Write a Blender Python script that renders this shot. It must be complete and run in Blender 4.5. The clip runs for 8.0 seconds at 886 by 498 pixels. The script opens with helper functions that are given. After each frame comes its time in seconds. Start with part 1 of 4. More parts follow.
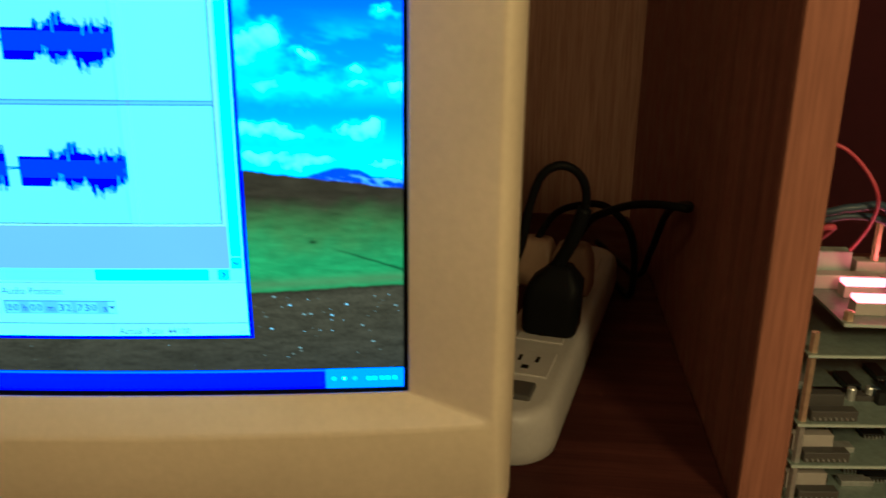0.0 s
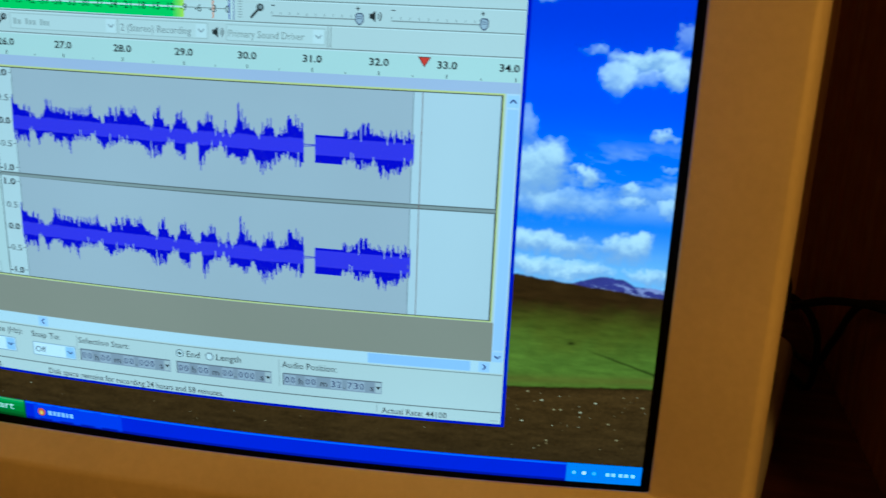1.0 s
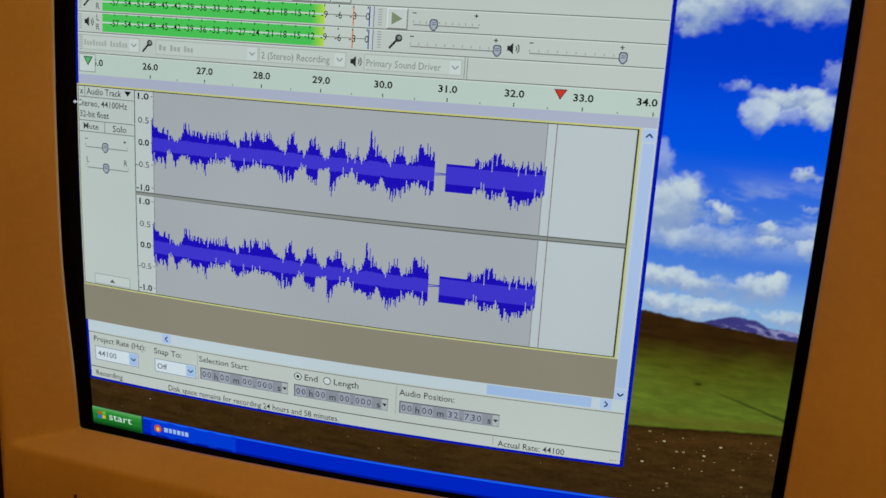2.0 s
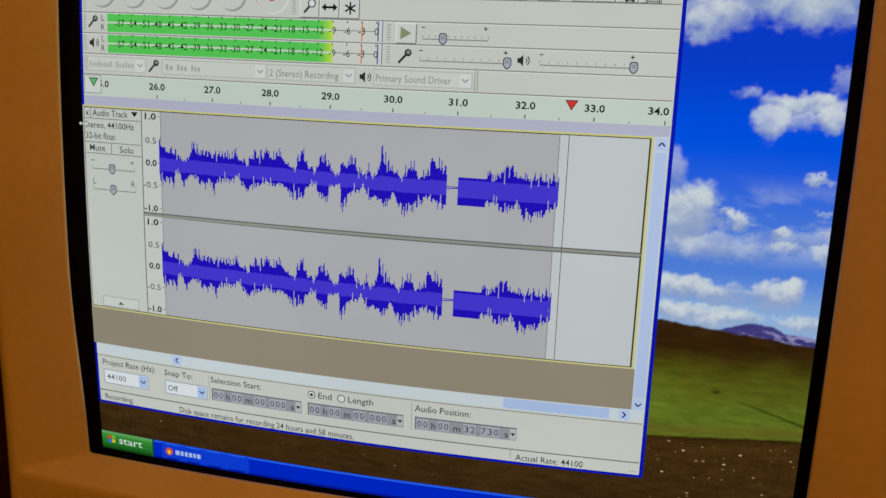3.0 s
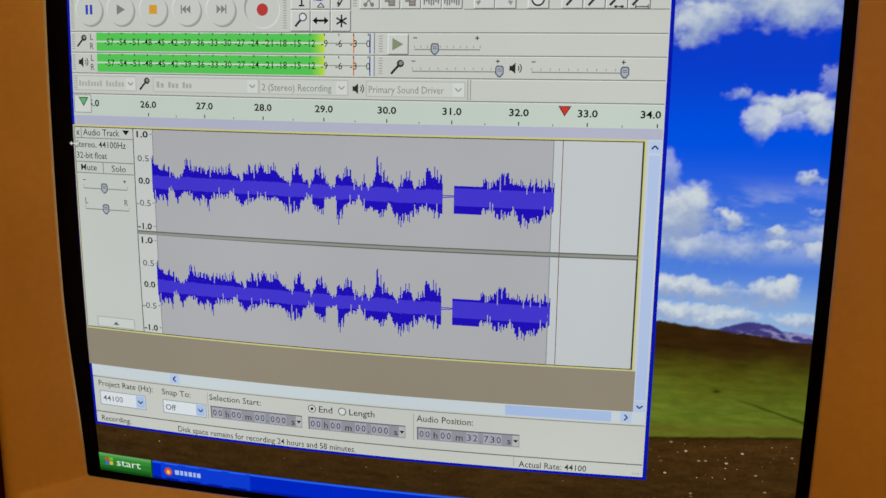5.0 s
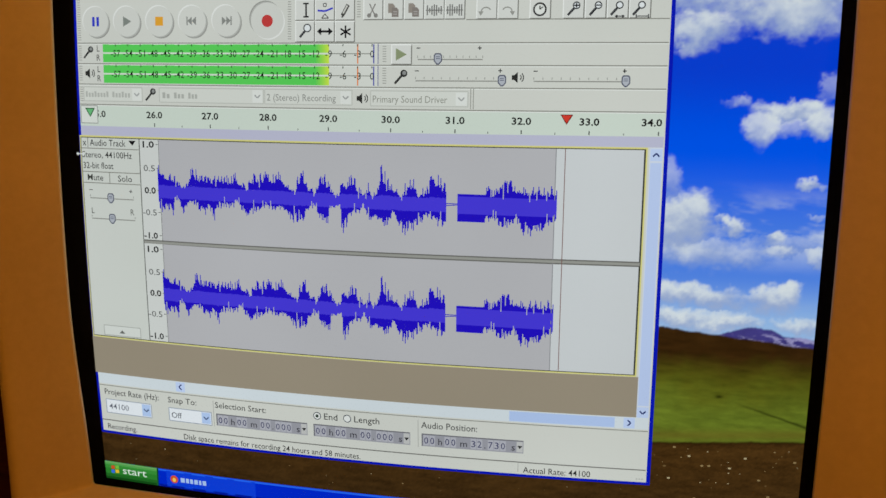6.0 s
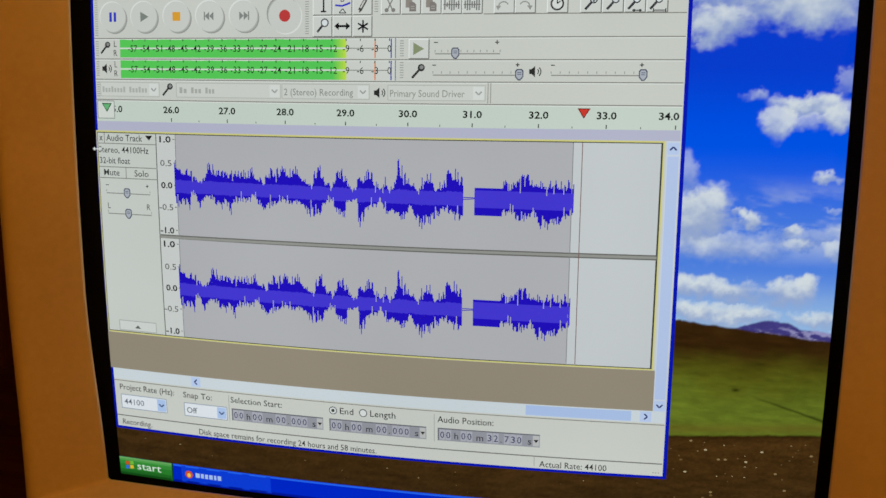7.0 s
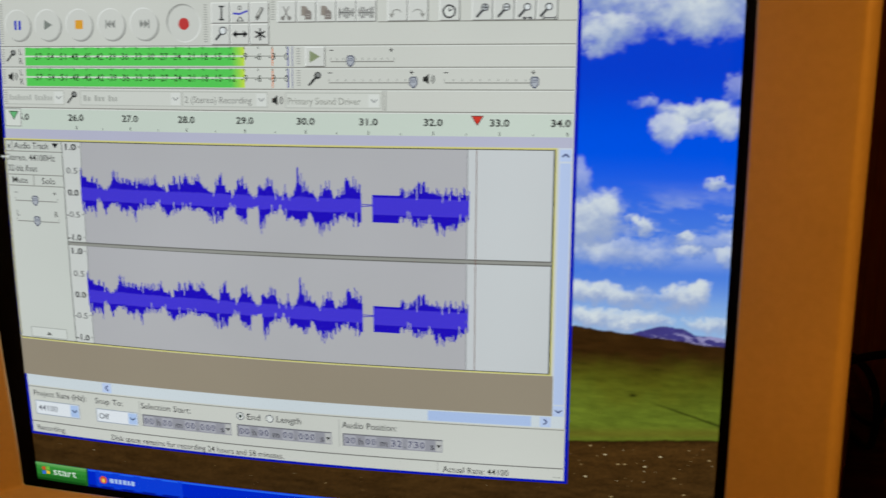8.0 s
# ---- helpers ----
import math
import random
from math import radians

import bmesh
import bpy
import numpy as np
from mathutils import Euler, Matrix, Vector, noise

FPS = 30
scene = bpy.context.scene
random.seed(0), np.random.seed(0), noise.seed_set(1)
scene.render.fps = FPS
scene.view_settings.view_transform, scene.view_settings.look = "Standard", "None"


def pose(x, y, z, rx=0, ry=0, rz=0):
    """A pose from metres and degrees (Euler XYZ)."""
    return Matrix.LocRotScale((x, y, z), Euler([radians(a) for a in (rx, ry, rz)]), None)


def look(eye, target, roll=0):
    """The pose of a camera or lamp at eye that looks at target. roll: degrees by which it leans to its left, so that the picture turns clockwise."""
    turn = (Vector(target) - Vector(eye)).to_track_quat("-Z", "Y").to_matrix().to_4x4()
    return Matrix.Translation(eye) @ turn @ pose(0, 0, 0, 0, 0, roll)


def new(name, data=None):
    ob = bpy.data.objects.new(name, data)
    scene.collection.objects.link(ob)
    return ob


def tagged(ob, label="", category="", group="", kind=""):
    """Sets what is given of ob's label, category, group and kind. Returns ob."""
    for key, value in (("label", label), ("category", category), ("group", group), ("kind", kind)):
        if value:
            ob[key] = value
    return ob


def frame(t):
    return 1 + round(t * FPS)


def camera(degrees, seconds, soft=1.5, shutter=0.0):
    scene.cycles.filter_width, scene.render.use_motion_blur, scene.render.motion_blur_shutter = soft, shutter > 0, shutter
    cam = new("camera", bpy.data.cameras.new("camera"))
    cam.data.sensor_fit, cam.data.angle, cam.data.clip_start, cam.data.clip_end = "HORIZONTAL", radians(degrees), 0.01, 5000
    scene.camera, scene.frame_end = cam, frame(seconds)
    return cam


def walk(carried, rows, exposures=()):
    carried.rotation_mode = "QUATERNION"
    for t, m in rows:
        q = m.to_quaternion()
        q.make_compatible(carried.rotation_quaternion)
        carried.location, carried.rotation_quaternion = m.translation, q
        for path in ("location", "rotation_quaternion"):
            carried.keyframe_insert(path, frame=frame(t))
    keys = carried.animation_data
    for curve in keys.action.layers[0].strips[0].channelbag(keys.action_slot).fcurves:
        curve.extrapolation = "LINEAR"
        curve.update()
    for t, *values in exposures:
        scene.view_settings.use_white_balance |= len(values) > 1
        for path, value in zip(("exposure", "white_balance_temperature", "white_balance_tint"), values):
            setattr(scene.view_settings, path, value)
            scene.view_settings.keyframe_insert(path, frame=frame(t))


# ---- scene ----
cam = camera(55.74, 8.0, soft=1.5, shutter=0.35)
ROWS = [
    (0.0, 0.175, -0.3115, 1.0313, 72.09, -0.69, 0.04),
    (0.2, 0.1602, -0.309, 1.0472, 70.75, -1.33, 1.59),
    (0.3, 0.1562, -0.3046, 1.0525, 70.19, -1.28, 2.86),
    (0.5, 0.1425, -0.3086, 1.0582, 70.88, -1.36, 4.64),
    (0.7, 0.1284, -0.3132, 1.0622, 72.06, -1.52, 6.3),
    (0.8, 0.1214, -0.3227, 1.0587, 73.72, -1.99, 6.7),
    (1.0, 0.1133, -0.3281, 1.0593, 74.76, -2.41, 8.31),
    (1.5, 0.0987, -0.3319, 1.0574, 76.59, -3.24, 10.95),
    (2.0, 0.0866, -0.3326, 1.0549, 77.11, -3.38, 12.79),
    (3.5, 0.0747, -0.3334, 1.0534, 78.57, -1.58, 11.06),
    (4.0, 0.0717, -0.3327, 1.0523, 78.68, -1.24, 10.62),
    (4.5, 0.0709, -0.334, 1.0517, 78.82, -0.96, 10.34),
    (6.0, 0.0696, -0.3392, 1.0516, 79.78, -0.44, 10.18),
    (6.5, 0.0678, -0.3411, 1.0505, 79.8, -0.46, 10.12),
    (7.0, 0.0628, -0.3421, 1.0472, 80.11, -0.43, 10.15),
    (7.5, 0.0688, -0.3396, 1.05, 80.04, -0.28, 10.3),
    (8.0, 0.1048, -0.3353, 1.0519, 79.87, -0.22, 10.15),
]
EXPOSURES = [(0.0, 1.02, 2780, -13), (0.3, 0.66, 2920, -14), (0.6, 0.25, 3320, -17), (1.0, -0.05, 4350, -20), (1.5, -0.16, 5400, -7), (2.0, -0.25, 5900, 2), (3.5, -0.23, 6270, 8), (4.5, -0.2, 6270, 8), (6.0, -0.15, 6230, 8), (8.0, -0.14, 6200, 8)]
walk(cam, [(t, pose(*p)) for t, *p in ROWS], EXPOSURES)

# ---- world and lights ----
world = bpy.data.worlds.new("room_dark")
scene.world = world
world.use_nodes = True
world.node_tree.nodes["Background"].inputs[0].default_value = (0.02, 0.012, 0.008, 1)
world.node_tree.nodes["Background"].inputs[1].default_value = 0.3

PX = 0.0003125          # one picture element of the tube, metres
SAG = 5475.0            # radius of the tube's face in picture elements
ZC = 0.985              # height of the tube's middle
DESK = 0.75


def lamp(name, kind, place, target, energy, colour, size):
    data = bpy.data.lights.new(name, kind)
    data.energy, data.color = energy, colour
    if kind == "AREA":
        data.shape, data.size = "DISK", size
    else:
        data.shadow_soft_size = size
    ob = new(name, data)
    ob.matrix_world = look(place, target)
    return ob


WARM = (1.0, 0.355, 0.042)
# Assumed warm room light; its lamp is out of view.
lamp("unseen_room_light", "POINT", (-0.45, -1.55, 2.3), (0.1, 0.0, 0.95), 19.0, WARM, 0.14)
# Added fill without a fixture; brightens the right side of the bezel.
lamp("near_fill_light", "POINT", (0.56, -0.56, 1.22), (0.1, 0.0, 0.95), 8.4, WARM, 0.06)

# ---- materials ----


def material(name):
    m = bpy.data.materials.new(name)
    m.use_nodes = True
    nt = m.node_tree
    return m, nt, nt.nodes["Principled BSDF"]


def link(nt, a, b):
    nt.links.new(a, b)


def coords(nt, scale=(1, 1, 1)):
    tc = nt.nodes.new("ShaderNodeTexCoord")
    mp = nt.nodes.new("ShaderNodeMapping")
    mp.inputs["Scale"].default_value = scale
    link(nt, tc.outputs["Object"], mp.inputs["Vector"])
    return mp.outputs["Vector"]


def noise_tex(nt, vec, scale, detail=4.0, rough=0.55):
    n = nt.nodes.new("ShaderNodeTexNoise")
    n.inputs["Scale"].default_value = scale
    n.inputs["Detail"].default_value = detail
    n.inputs["Roughness"].default_value = rough
    link(nt, vec, n.inputs["Vector"])
    return n.outputs["Fac"]


def ramp(nt, fac, stops):
    r = nt.nodes.new("ShaderNodeValToRGB")
    e = r.color_ramp.elements
    while len(e) < len(stops):
        e.new(0.5)
    for el, (p, c) in zip(e, stops):
        el.position, el.color = p, (*c, 1)
    link(nt, fac, r.inputs["Fac"])
    return r.outputs["Color"]


def bump(nt, height, strength, dist):
    b = nt.nodes.new("ShaderNodeBump")
    b.inputs["Strength"].default_value = strength
    b.inputs["Distance"].default_value = dist
    link(nt, height, b.inputs["Height"])
    return b.outputs["Normal"]


def mixed(nt, a, b, fac):
    mx = nt.nodes.new("ShaderNodeMix")
    mx.data_type, mx.blend_type = "RGBA", "MULTIPLY"
    mx.inputs["Factor"].default_value = fac
    link(nt, a, mx.inputs[6])
    link(nt, b, mx.inputs[7])
    return mx.outputs[2]


def plastic(name, colour, rough=0.5, grain=0.06, bump_size=0.0002, vary=0.12):
    """Moulded plastic: faint blotches, fine spark-eroded grain."""
    m, nt, p = material(name)
    v = coords(nt)
    dark = tuple(c * (1 - vary) for c in colour)
    c1 = ramp(nt, noise_tex(nt, v, 14, 3), [(0.3, dark), (0.7, colour)])
    c2 = ramp(nt, noise_tex(nt, v, 260, 2), [(0.3, (1 - grain,) * 3), (0.7, (1, 1, 1))])
    link(nt, mixed(nt, c1, c2, 1.0), p.inputs["Base Color"])
    p.inputs["Roughness"].default_value = rough
    link(nt, bump(nt, noise_tex(nt, v, 1600, 2), 0.25, bump_size), p.inputs["Normal"])
    return m


def wood(name, dark, light, grain_axis, rough=0.45, scale=1.0):
    """Wood veneer with the grain along one axis."""
    m, nt, p = material(name)
    s = [70 * scale] * 3
    s[grain_axis] = 3.0 * scale
    v = coords(nt, s)
    v2 = coords(nt, [q * 6 for q in s])
    c1 = ramp(nt, noise_tex(nt, v, 1.0, 6, 0.6), [(0.28, dark), (0.72, light)])
    c2 = ramp(nt, noise_tex(nt, v2, 1.0, 3), [(0.35, (0.72, 0.7, 0.66)), (0.6, (1, 1, 1))])
    link(nt, mixed(nt, c1, c2, 0.8), p.inputs["Base Color"])
    p.inputs["Specular IOR Level"].default_value = 0.06
    r = ramp(nt, noise_tex(nt, coords(nt), 30, 3), [(0.3, (rough - 0.08,) * 3), (0.7, (rough + 0.12,) * 3)])
    link(nt, r, p.inputs["Roughness"])
    link(nt, bump(nt, noise_tex(nt, v2, 1.0, 2), 0.2, 0.0003), p.inputs["Normal"])
    return m


BEIGE = plastic("aged_beige_plastic", (0.69, 0.585, 0.28), 0.48)
BLACK_RUBBER = plastic("black_cable_plastic", (0.007, 0.007, 0.008), 0.5)
BLACK_RUBBER.node_tree.nodes["Principled BSDF"].inputs["Specular IOR Level"].default_value = 0.08
WHITE_PLASTIC = plastic("white_strip_plastic", (0.56, 0.53, 0.48), 0.4)
TAN_PLASTIC = plastic("tan_plug_plastic", (0.36, 0.24, 0.055), 0.5)
TUBE_BLACK = plastic("tube_mask_black", (0.003, 0.003, 0.0035), 0.7)
TUBE_BLACK.node_tree.nodes["Principled BSDF"].inputs["Specular IOR Level"].default_value = 0.1
VENEER_X = wood("brown_veneer_across", (0.11, 0.034, 0.0), (0.22, 0.07, 0.0), 0)
VENEER_Z = wood("brown_veneer_upright", (0.15, 0.058, 0.0), (0.28, 0.11, 0.0), 2)
EDGE_Z = wood("light_edge_band_upright", (0.24, 0.105, 0.0), (0.34, 0.148, 0.0), 2)
# Brown desk veneer, darkened to stand in for the shadow across it.
SHADED_TOP = wood("shade_darkened_veneer", (0.036, 0.011, 0.001), (0.078, 0.025, 0.002), 0)
BACK_BOARD = wood("tan_back_board", (0.27, 0.15, 0.03), (0.38, 0.22, 0.05), 2, 0.6)

# ---- mesh helpers ----


def mesh_of(name, bm, mat, smooth=False):
    bmesh.ops.recalc_face_normals(bm, faces=bm.faces)
    me = bpy.data.meshes.new(name)
    bm.to_mesh(me)
    bm.free()
    for m in (mat if isinstance(mat, (list, tuple)) else [mat]):
        me.materials.append(m)
    if smooth:
        for f in me.polygons:
            f.use_smooth = True
    return me


def part(name, bm, mat, parent, label="", smooth=False):
    ob = new(name, mesh_of(name, bm, mat, smooth))
    ob.parent = parent
    return tagged(ob, label) if label else ob


def thing(name, place, label, category, group="", kind=""):
    ob = new(name)
    ob.location = place
    ob.empty_display_size = 0.05
    return tagged(ob, label, category, group, kind)


def add_box(bm, x0, x1, y0, y1, z0, z1, bevel=0.0, seg=2):
    made = bmesh.ops.create_cube(bm, size=1.0, matrix=Matrix.Translation(((x0 + x1) / 2, (y0 + y1) / 2, (z0 + z1) / 2)) @ Matrix.Diagonal((x1 - x0, y1 - y0, z1 - z0, 1)))
    if bevel:
        edges = list({e for v in made["verts"] for e in v.link_edges})
        bmesh.ops.bevel(bm, geom=edges, offset=bevel, segments=seg, profile=0.5, affect="EDGES")


def box(x0, x1, y0, y1, z0, z1, bevel=0.0, seg=2):
    bm = bmesh.new()
    add_box(bm, x0, x1, y0, y1, z0, z1, bevel, seg)
    return bm


def structure(name, bm, mat, label, category):
    ob = new(name, mesh_of(name, bm, mat))
    return tagged(ob, label, category, kind="structure")


def loft(loops, closed_front=False, closed_back=False):
    bm = bmesh.new()
    rows = [[bm.verts.new(p) for p in loop] for loop in loops]
    n = len(rows[0])
    for a, b in zip(rows, rows[1:]):
        for i in range(n):
            bm.faces.new((a[i], a[(i + 1) % n], b[(i + 1) % n], b[i]))
    if closed_front:
        bm.faces.new(rows[0])
    if closed_back:
        bm.faces.new(rows[-1])
    return bm


def tube(points, radius, sides=8, radii=None):
    """A round cable along a smooth line through the points."""
    pts = [Vector(p) for p in points]
    fine = []
    for i in range(len(pts) - 1):
        a, b = pts[i], pts[i + 1]
        p, q = pts[max(i - 1, 0)], pts[min(i + 2, len(pts) - 1)]
        for k in range(6):
            t = k / 6
            fine.append(0.5 * (2 * a + (b - p) * t + (2 * p - 5 * a + 4 * b - q) * t * t + (3 * a - p - 3 * b + q) * t ** 3))
    fine.append(pts[-1])
    loops, side = [], None
    for i, c in enumerate(fine):
        d = (fine[min(i + 1, len(fine) - 1)] - fine[max(i - 1, 0)]).normalized()
        side = d.orthogonal().normalized() if side is None else (side - d * side.dot(d)).normalized()
        up = d.cross(side)
        loops.append([c + radius * (math.cos(a) * side + math.sin(a) * up) for a in (2 * math.pi * k / sides for k in range(sides))])
    return loft(loops, True, True)


def rounded(x0, x1, z0, z1, r, y, bow=0.0, side=28, corner=6):
    """A rounded rectangle seen from the front; y is a number or a function of x and z; bow lowers the bottom edge at its middle."""
    pts = []
    for cx, cz, a0 in ((x1 - r, z1 - r, 0), (x0 + r, z1 - r, 90), (x0 + r, z0 + r, 180), (x1 - r, z0 + r, 270)):
        for k in range(corner + 1):
            a = radians(a0 + 90 * k / corner)
            pts.append((cx + r * math.cos(a), cz + r * math.sin(a)))
    out = []
    n = len(pts)
    for i, (x, z) in enumerate(pts):
        out.append((x, z))
        if (i + 1) % (corner + 1) == 0:
            xn, zn = pts[(i + 1) % n]
            for k in range(1, side):
                out.append((x + (xn - x) * k / side, z + (zn - z) * k / side))
    mid, half, zm = (x0 + x1) / 2, (x1 - x0) / 2, (z0 + z1) / 2
    res = []
    for x, z in out:
        if z < zm:
            z -= bow * (1 - ((x - mid) / half) ** 2) * min(1.0, (zm - z) / (zm - z0))
        res.append((x, y(x, z) if callable(y) else y, z))
    return res


# ---- the room ----
structure("floor", box(-2.2, 2.4, -2.6, 1.3, -0.05, 0.0), wood("dark_floor_boards", (0.09, 0.045, 0.02), (0.17, 0.09, 0.04), 1), "dark brown wooden floor under the desk", "floor")
WALL = plastic("dull_red_wall_paint", (0.085, 0.008, 0.006), 0.8, 0.08)
structure("wall_north", box(-2.2, 2.4, 1.3, 1.4, 0, 2.5), WALL, "dull dark red painted wall behind the desk", "wall")
# Walls out of view, coloured pale to bounce fill light towards the desk.
BOUNCE_WALL = plastic("pale_bounce_wall", (0.62, 0.55, 0.45), 0.85, 0.08)
structure("wall_south", box(-2.2, 2.4, -2.7, -2.6, 0, 2.5), BOUNCE_WALL, "unseen plain pale beige wall facing the desk, bounces fill light", "wall")
structure("wall_east", box(2.4, 2.5, -2.7, 1.4, 0, 2.5), BOUNCE_WALL, "unseen plain pale beige side wall, bounces fill light", "wall")
structure("wall_west", box(-2.3, -2.2, -2.7, 1.4, 0, 2.5), BOUNCE_WALL, "unseen plain pale beige side wall, bounces fill light", "wall")
structure("ceiling", box(-2.3, 2.5, -2.7, 1.4, 2.5, 2.6), plastic("ceiling_white", (0.7, 0.66, 0.6), 0.9), "plain off-white ceiling", "ceiling")

# ---- desk with its upright side panels, turned a little against the monitor ----
HINGE = pose(0.342, 0.090, 0, 0, 0, -6.5)
desk = thing("computer_desk", (0, 0, 0), "brown wood-veneer computer desk with upright side panels", "desk")
desk.matrix_world = HINGE
part("desktop", box(-0.96, -0.001, -0.50, 0.615, DESK - 0.028, DESK, 0.002), SHADED_TOP, desk)
for x in (0.0, -0.985):
    sp = part("side_panel", box(x, x + 0.0235, 0.004, 0.615, 0, 1.45, 0.001), VENEER_Z, desk)
    part("edge_band", box(x, x + 0.0235, 0.0, 0.0038, 0.0, 1.45, 0.0012), EDGE_Z, sp, "lighter honey-coloured front edge")
part("back_panel", box(-0.985, 0.0235, 0.6155, 0.627, 0.3, 1.45), BACK_BOARD, desk, "pale tan hardboard back panel")

# ---- the monitor ----
monitor = thing("crt_monitor", (0, 0, DESK), "beige plastic CRT monitor standing switched on upon the desk", "monitor")


def on_tube(u, v, off=0.0):
    """A point of the tube's face: u, v in picture elements from the middle, off: metres in front of it. In the monitor's own frame."""
    return Vector((u * PX, (u * u + v * v) / (2 * SAG) * PX - off, v * PX + ZC - DESK))


def sag_at(x, z):
    return (x * x + z * z) / (2 * SAG * PX)


H = ZC - DESK
up = lambda loop: [(x, y, z + H) for x, y, z in loop]
loops = [
    rounded(-0.1745, 0.1760, -0.1310, 0.1310, 0.0016, lambda x, z: sag_at(x, z) + 0.003),
    rounded(-0.1613, 0.1628, -0.1176, 0.1176, 0.0016, lambda x, z: sag_at(x, z) - 0.0090),
    rounded(-0.1610, 0.1625, -0.1174, 0.1174, 0.0016, lambda x, z: sag_at(x, z) - 0.0101),
    rounded(-0.1617, 0.1632, -0.1181, 0.1181, 0.0016, lambda x, z: sag_at(x, z) - 0.0108),
    rounded(-0.1880, 0.1945, -0.1232, 0.1290, 0.0025, -0.0118, 0.0083),
    rounded(-0.1898, 0.1962, -0.1243, 0.1306, 0.003, -0.0127, 0.0088),
    rounded(-0.1918, 0.1978, -0.1265, 0.1324, 0.004, -0.0129, 0.0084),
    rounded(-0.1945, 0.1998, -0.1690, 0.1580, 0.010, -0.0118, 0.002),
    rounded(-0.1982, 0.2026, -0.1740, 0.1640, 0.012, -0.0080, 0.002),
    rounded(-0.2024, 0.2048, -0.1765, 0.1680, 0.013, -0.0025, 0.002),
    rounded(-0.2052, 0.2060, -0.1780, 0.1692, 0.014, 0.0030, 0.002),
    rounded(-0.2062, 0.2062, -0.1784, 0.1694, 0.014, 0.0340, 0.002),
    rounded(-0.2030, 0.2030, -0.1750, 0.1660, 0.014, 0.0352, 0.002),
]


def lean_left(loop, reach):
    """The opening's upright edge on one side spreads a little from the bottom upwards."""
    out = []
    for x, y, z in loop:
        t = min(1.0, max(0.0, (z + 0.108) / 0.085))
        out.append((x - reach * t * t * (3 - 2 * t) * min(1.0, max(0.0, -x / 0.155)), y, z))
    return out


loops = [lean_left(l, 0.0030 if k < 4 else 0.0014) for k, l in enumerate(loops)]
part("bezel", loft([up(l) for l in loops]), BEIGE, monitor, "beige bezel with sloping inner faces", smooth=True)
loops = [
    rounded(-0.2045, 0.2005, -0.1735, 0.1645, 0.014, 0.0353),
    rounded(-0.2040, 0.2000, -0.1730, 0.1640, 0.014, 0.0500),
    rounded(-0.1950, 0.1910, -0.1650, 0.1600, 0.020, 0.1300),
    rounded(-0.1500, 0.1460, -0.1350, 0.1330, 0.030, 0.2800),
    rounded(-0.1300, 0.1260, -0.1200, 0.1150, 0.030, 0.3700),
    rounded(-0.1200, 0.1160, -0.1100, 0.1050, 0.028, 0.3800),
]
part("shell", loft([up(l) for l in loops], False, True), BEIGE, monitor, smooth=True)
bm = bmesh.new()
ring = []
for k, (r, z) in enumerate(((0.135, 0.0), (0.138, 0.006), (0.13, 0.016), (0.085, 0.030), (0.075, 0.044), (0.10, 0.058))):
    ring.append([(r * math.cos(a), 0.15 + r * math.sin(a), z) for a in (2 * math.pi * i / 40 for i in range(40))])
bm = loft(ring, True, True)
part("swivel_stand", bm, BEIGE, monitor, smooth=True)


def patch(u0, u1, v0, v1, off, step=40):
    """A piece of the tube's face between two columns and two rows."""
    nu, nv = max(1, int(abs(u1 - u0) / step)), max(1, int(abs(v1 - v0) / step))
    bm = bmesh.new()
    g = [[bm.verts.new(on_tube(u0 + (u1 - u0) * i / nu, v0 + (v1 - v0) * j / nv, off)) for i in range(nu + 1)] for j in range(nv + 1)]
    for j in range(nv):
        for i in range(nu):
            bm.faces.new((g[j][i], g[j][i + 1], g[j + 1][i + 1], g[j + 1][i]))
    return bm


tube_face = part("picture_tube", patch(-568, 560, -418, 418, -0.0004), TUBE_BLACK, monitor, "black border of the picture tube")

# ---- what the tube shows ----


def lin(c):
    return tuple(((x / 255 + 0.055) / 1.055) ** 2.4 if x > 10 else x / 255 / 12.92 for x in c)


GLOW = {}


def glow(rgb):
    """Lit phosphor of one colour, faintly uneven."""
    if rgb not in GLOW:
        m, nt, p = material("phosphor_%d_%d_%d" % rgb)
        c = lin(rgb)
        p.inputs["Base Color"].default_value = (0.005, 0.005, 0.005, 1)
        p.inputs["Roughness"].default_value = 0.6
        p.inputs["Specular IOR Level"].default_value = 0.0
        v = coords(nt)
        col = ramp(nt, noise_tex(nt, v, 9, 2), [(0.3, tuple(q * 0.95 for q in c)), (0.7, tuple(q * 1.04 for q in c))])
        link(nt, col, p.inputs["Emission Color"])
        p.inputs["Emission Strength"].default_value = 1.0
        GLOW[rgb] = m
    return GLOW[rgb]


def raster(u, v):
    """The tube's slightly crooked raster."""
    w = min(1.0, max(0.0, -u / 512)) ** 1.5
    return u, v + w * (5.0 if v < 0 else 3.0)


STEP = 0.00005


def spot(u, v, layer):
    return on_tube(*raster(u, v), layer * STEP)


def tile(u0, u1, v0, v1, layer, bm=None, step=32):
    """A flat field of the picture."""
    bm = bm or bmesh.new()
    nu, nv = max(1, int(abs(u1 - u0) / step)), max(1, int(abs(v1 - v0) / step))
    g = [[bm.verts.new(spot(u0 + (u1 - u0) * i / nu, v0 + (v1 - v0) * j / nv, layer)) for i in range(nu + 1)] for j in range(nv + 1)]
    for j in range(nv):
        for i in range(nu):
            bm.faces.new((g[j][i], g[j][i + 1], g[j + 1][i + 1], g[j + 1][i]))
    return bm


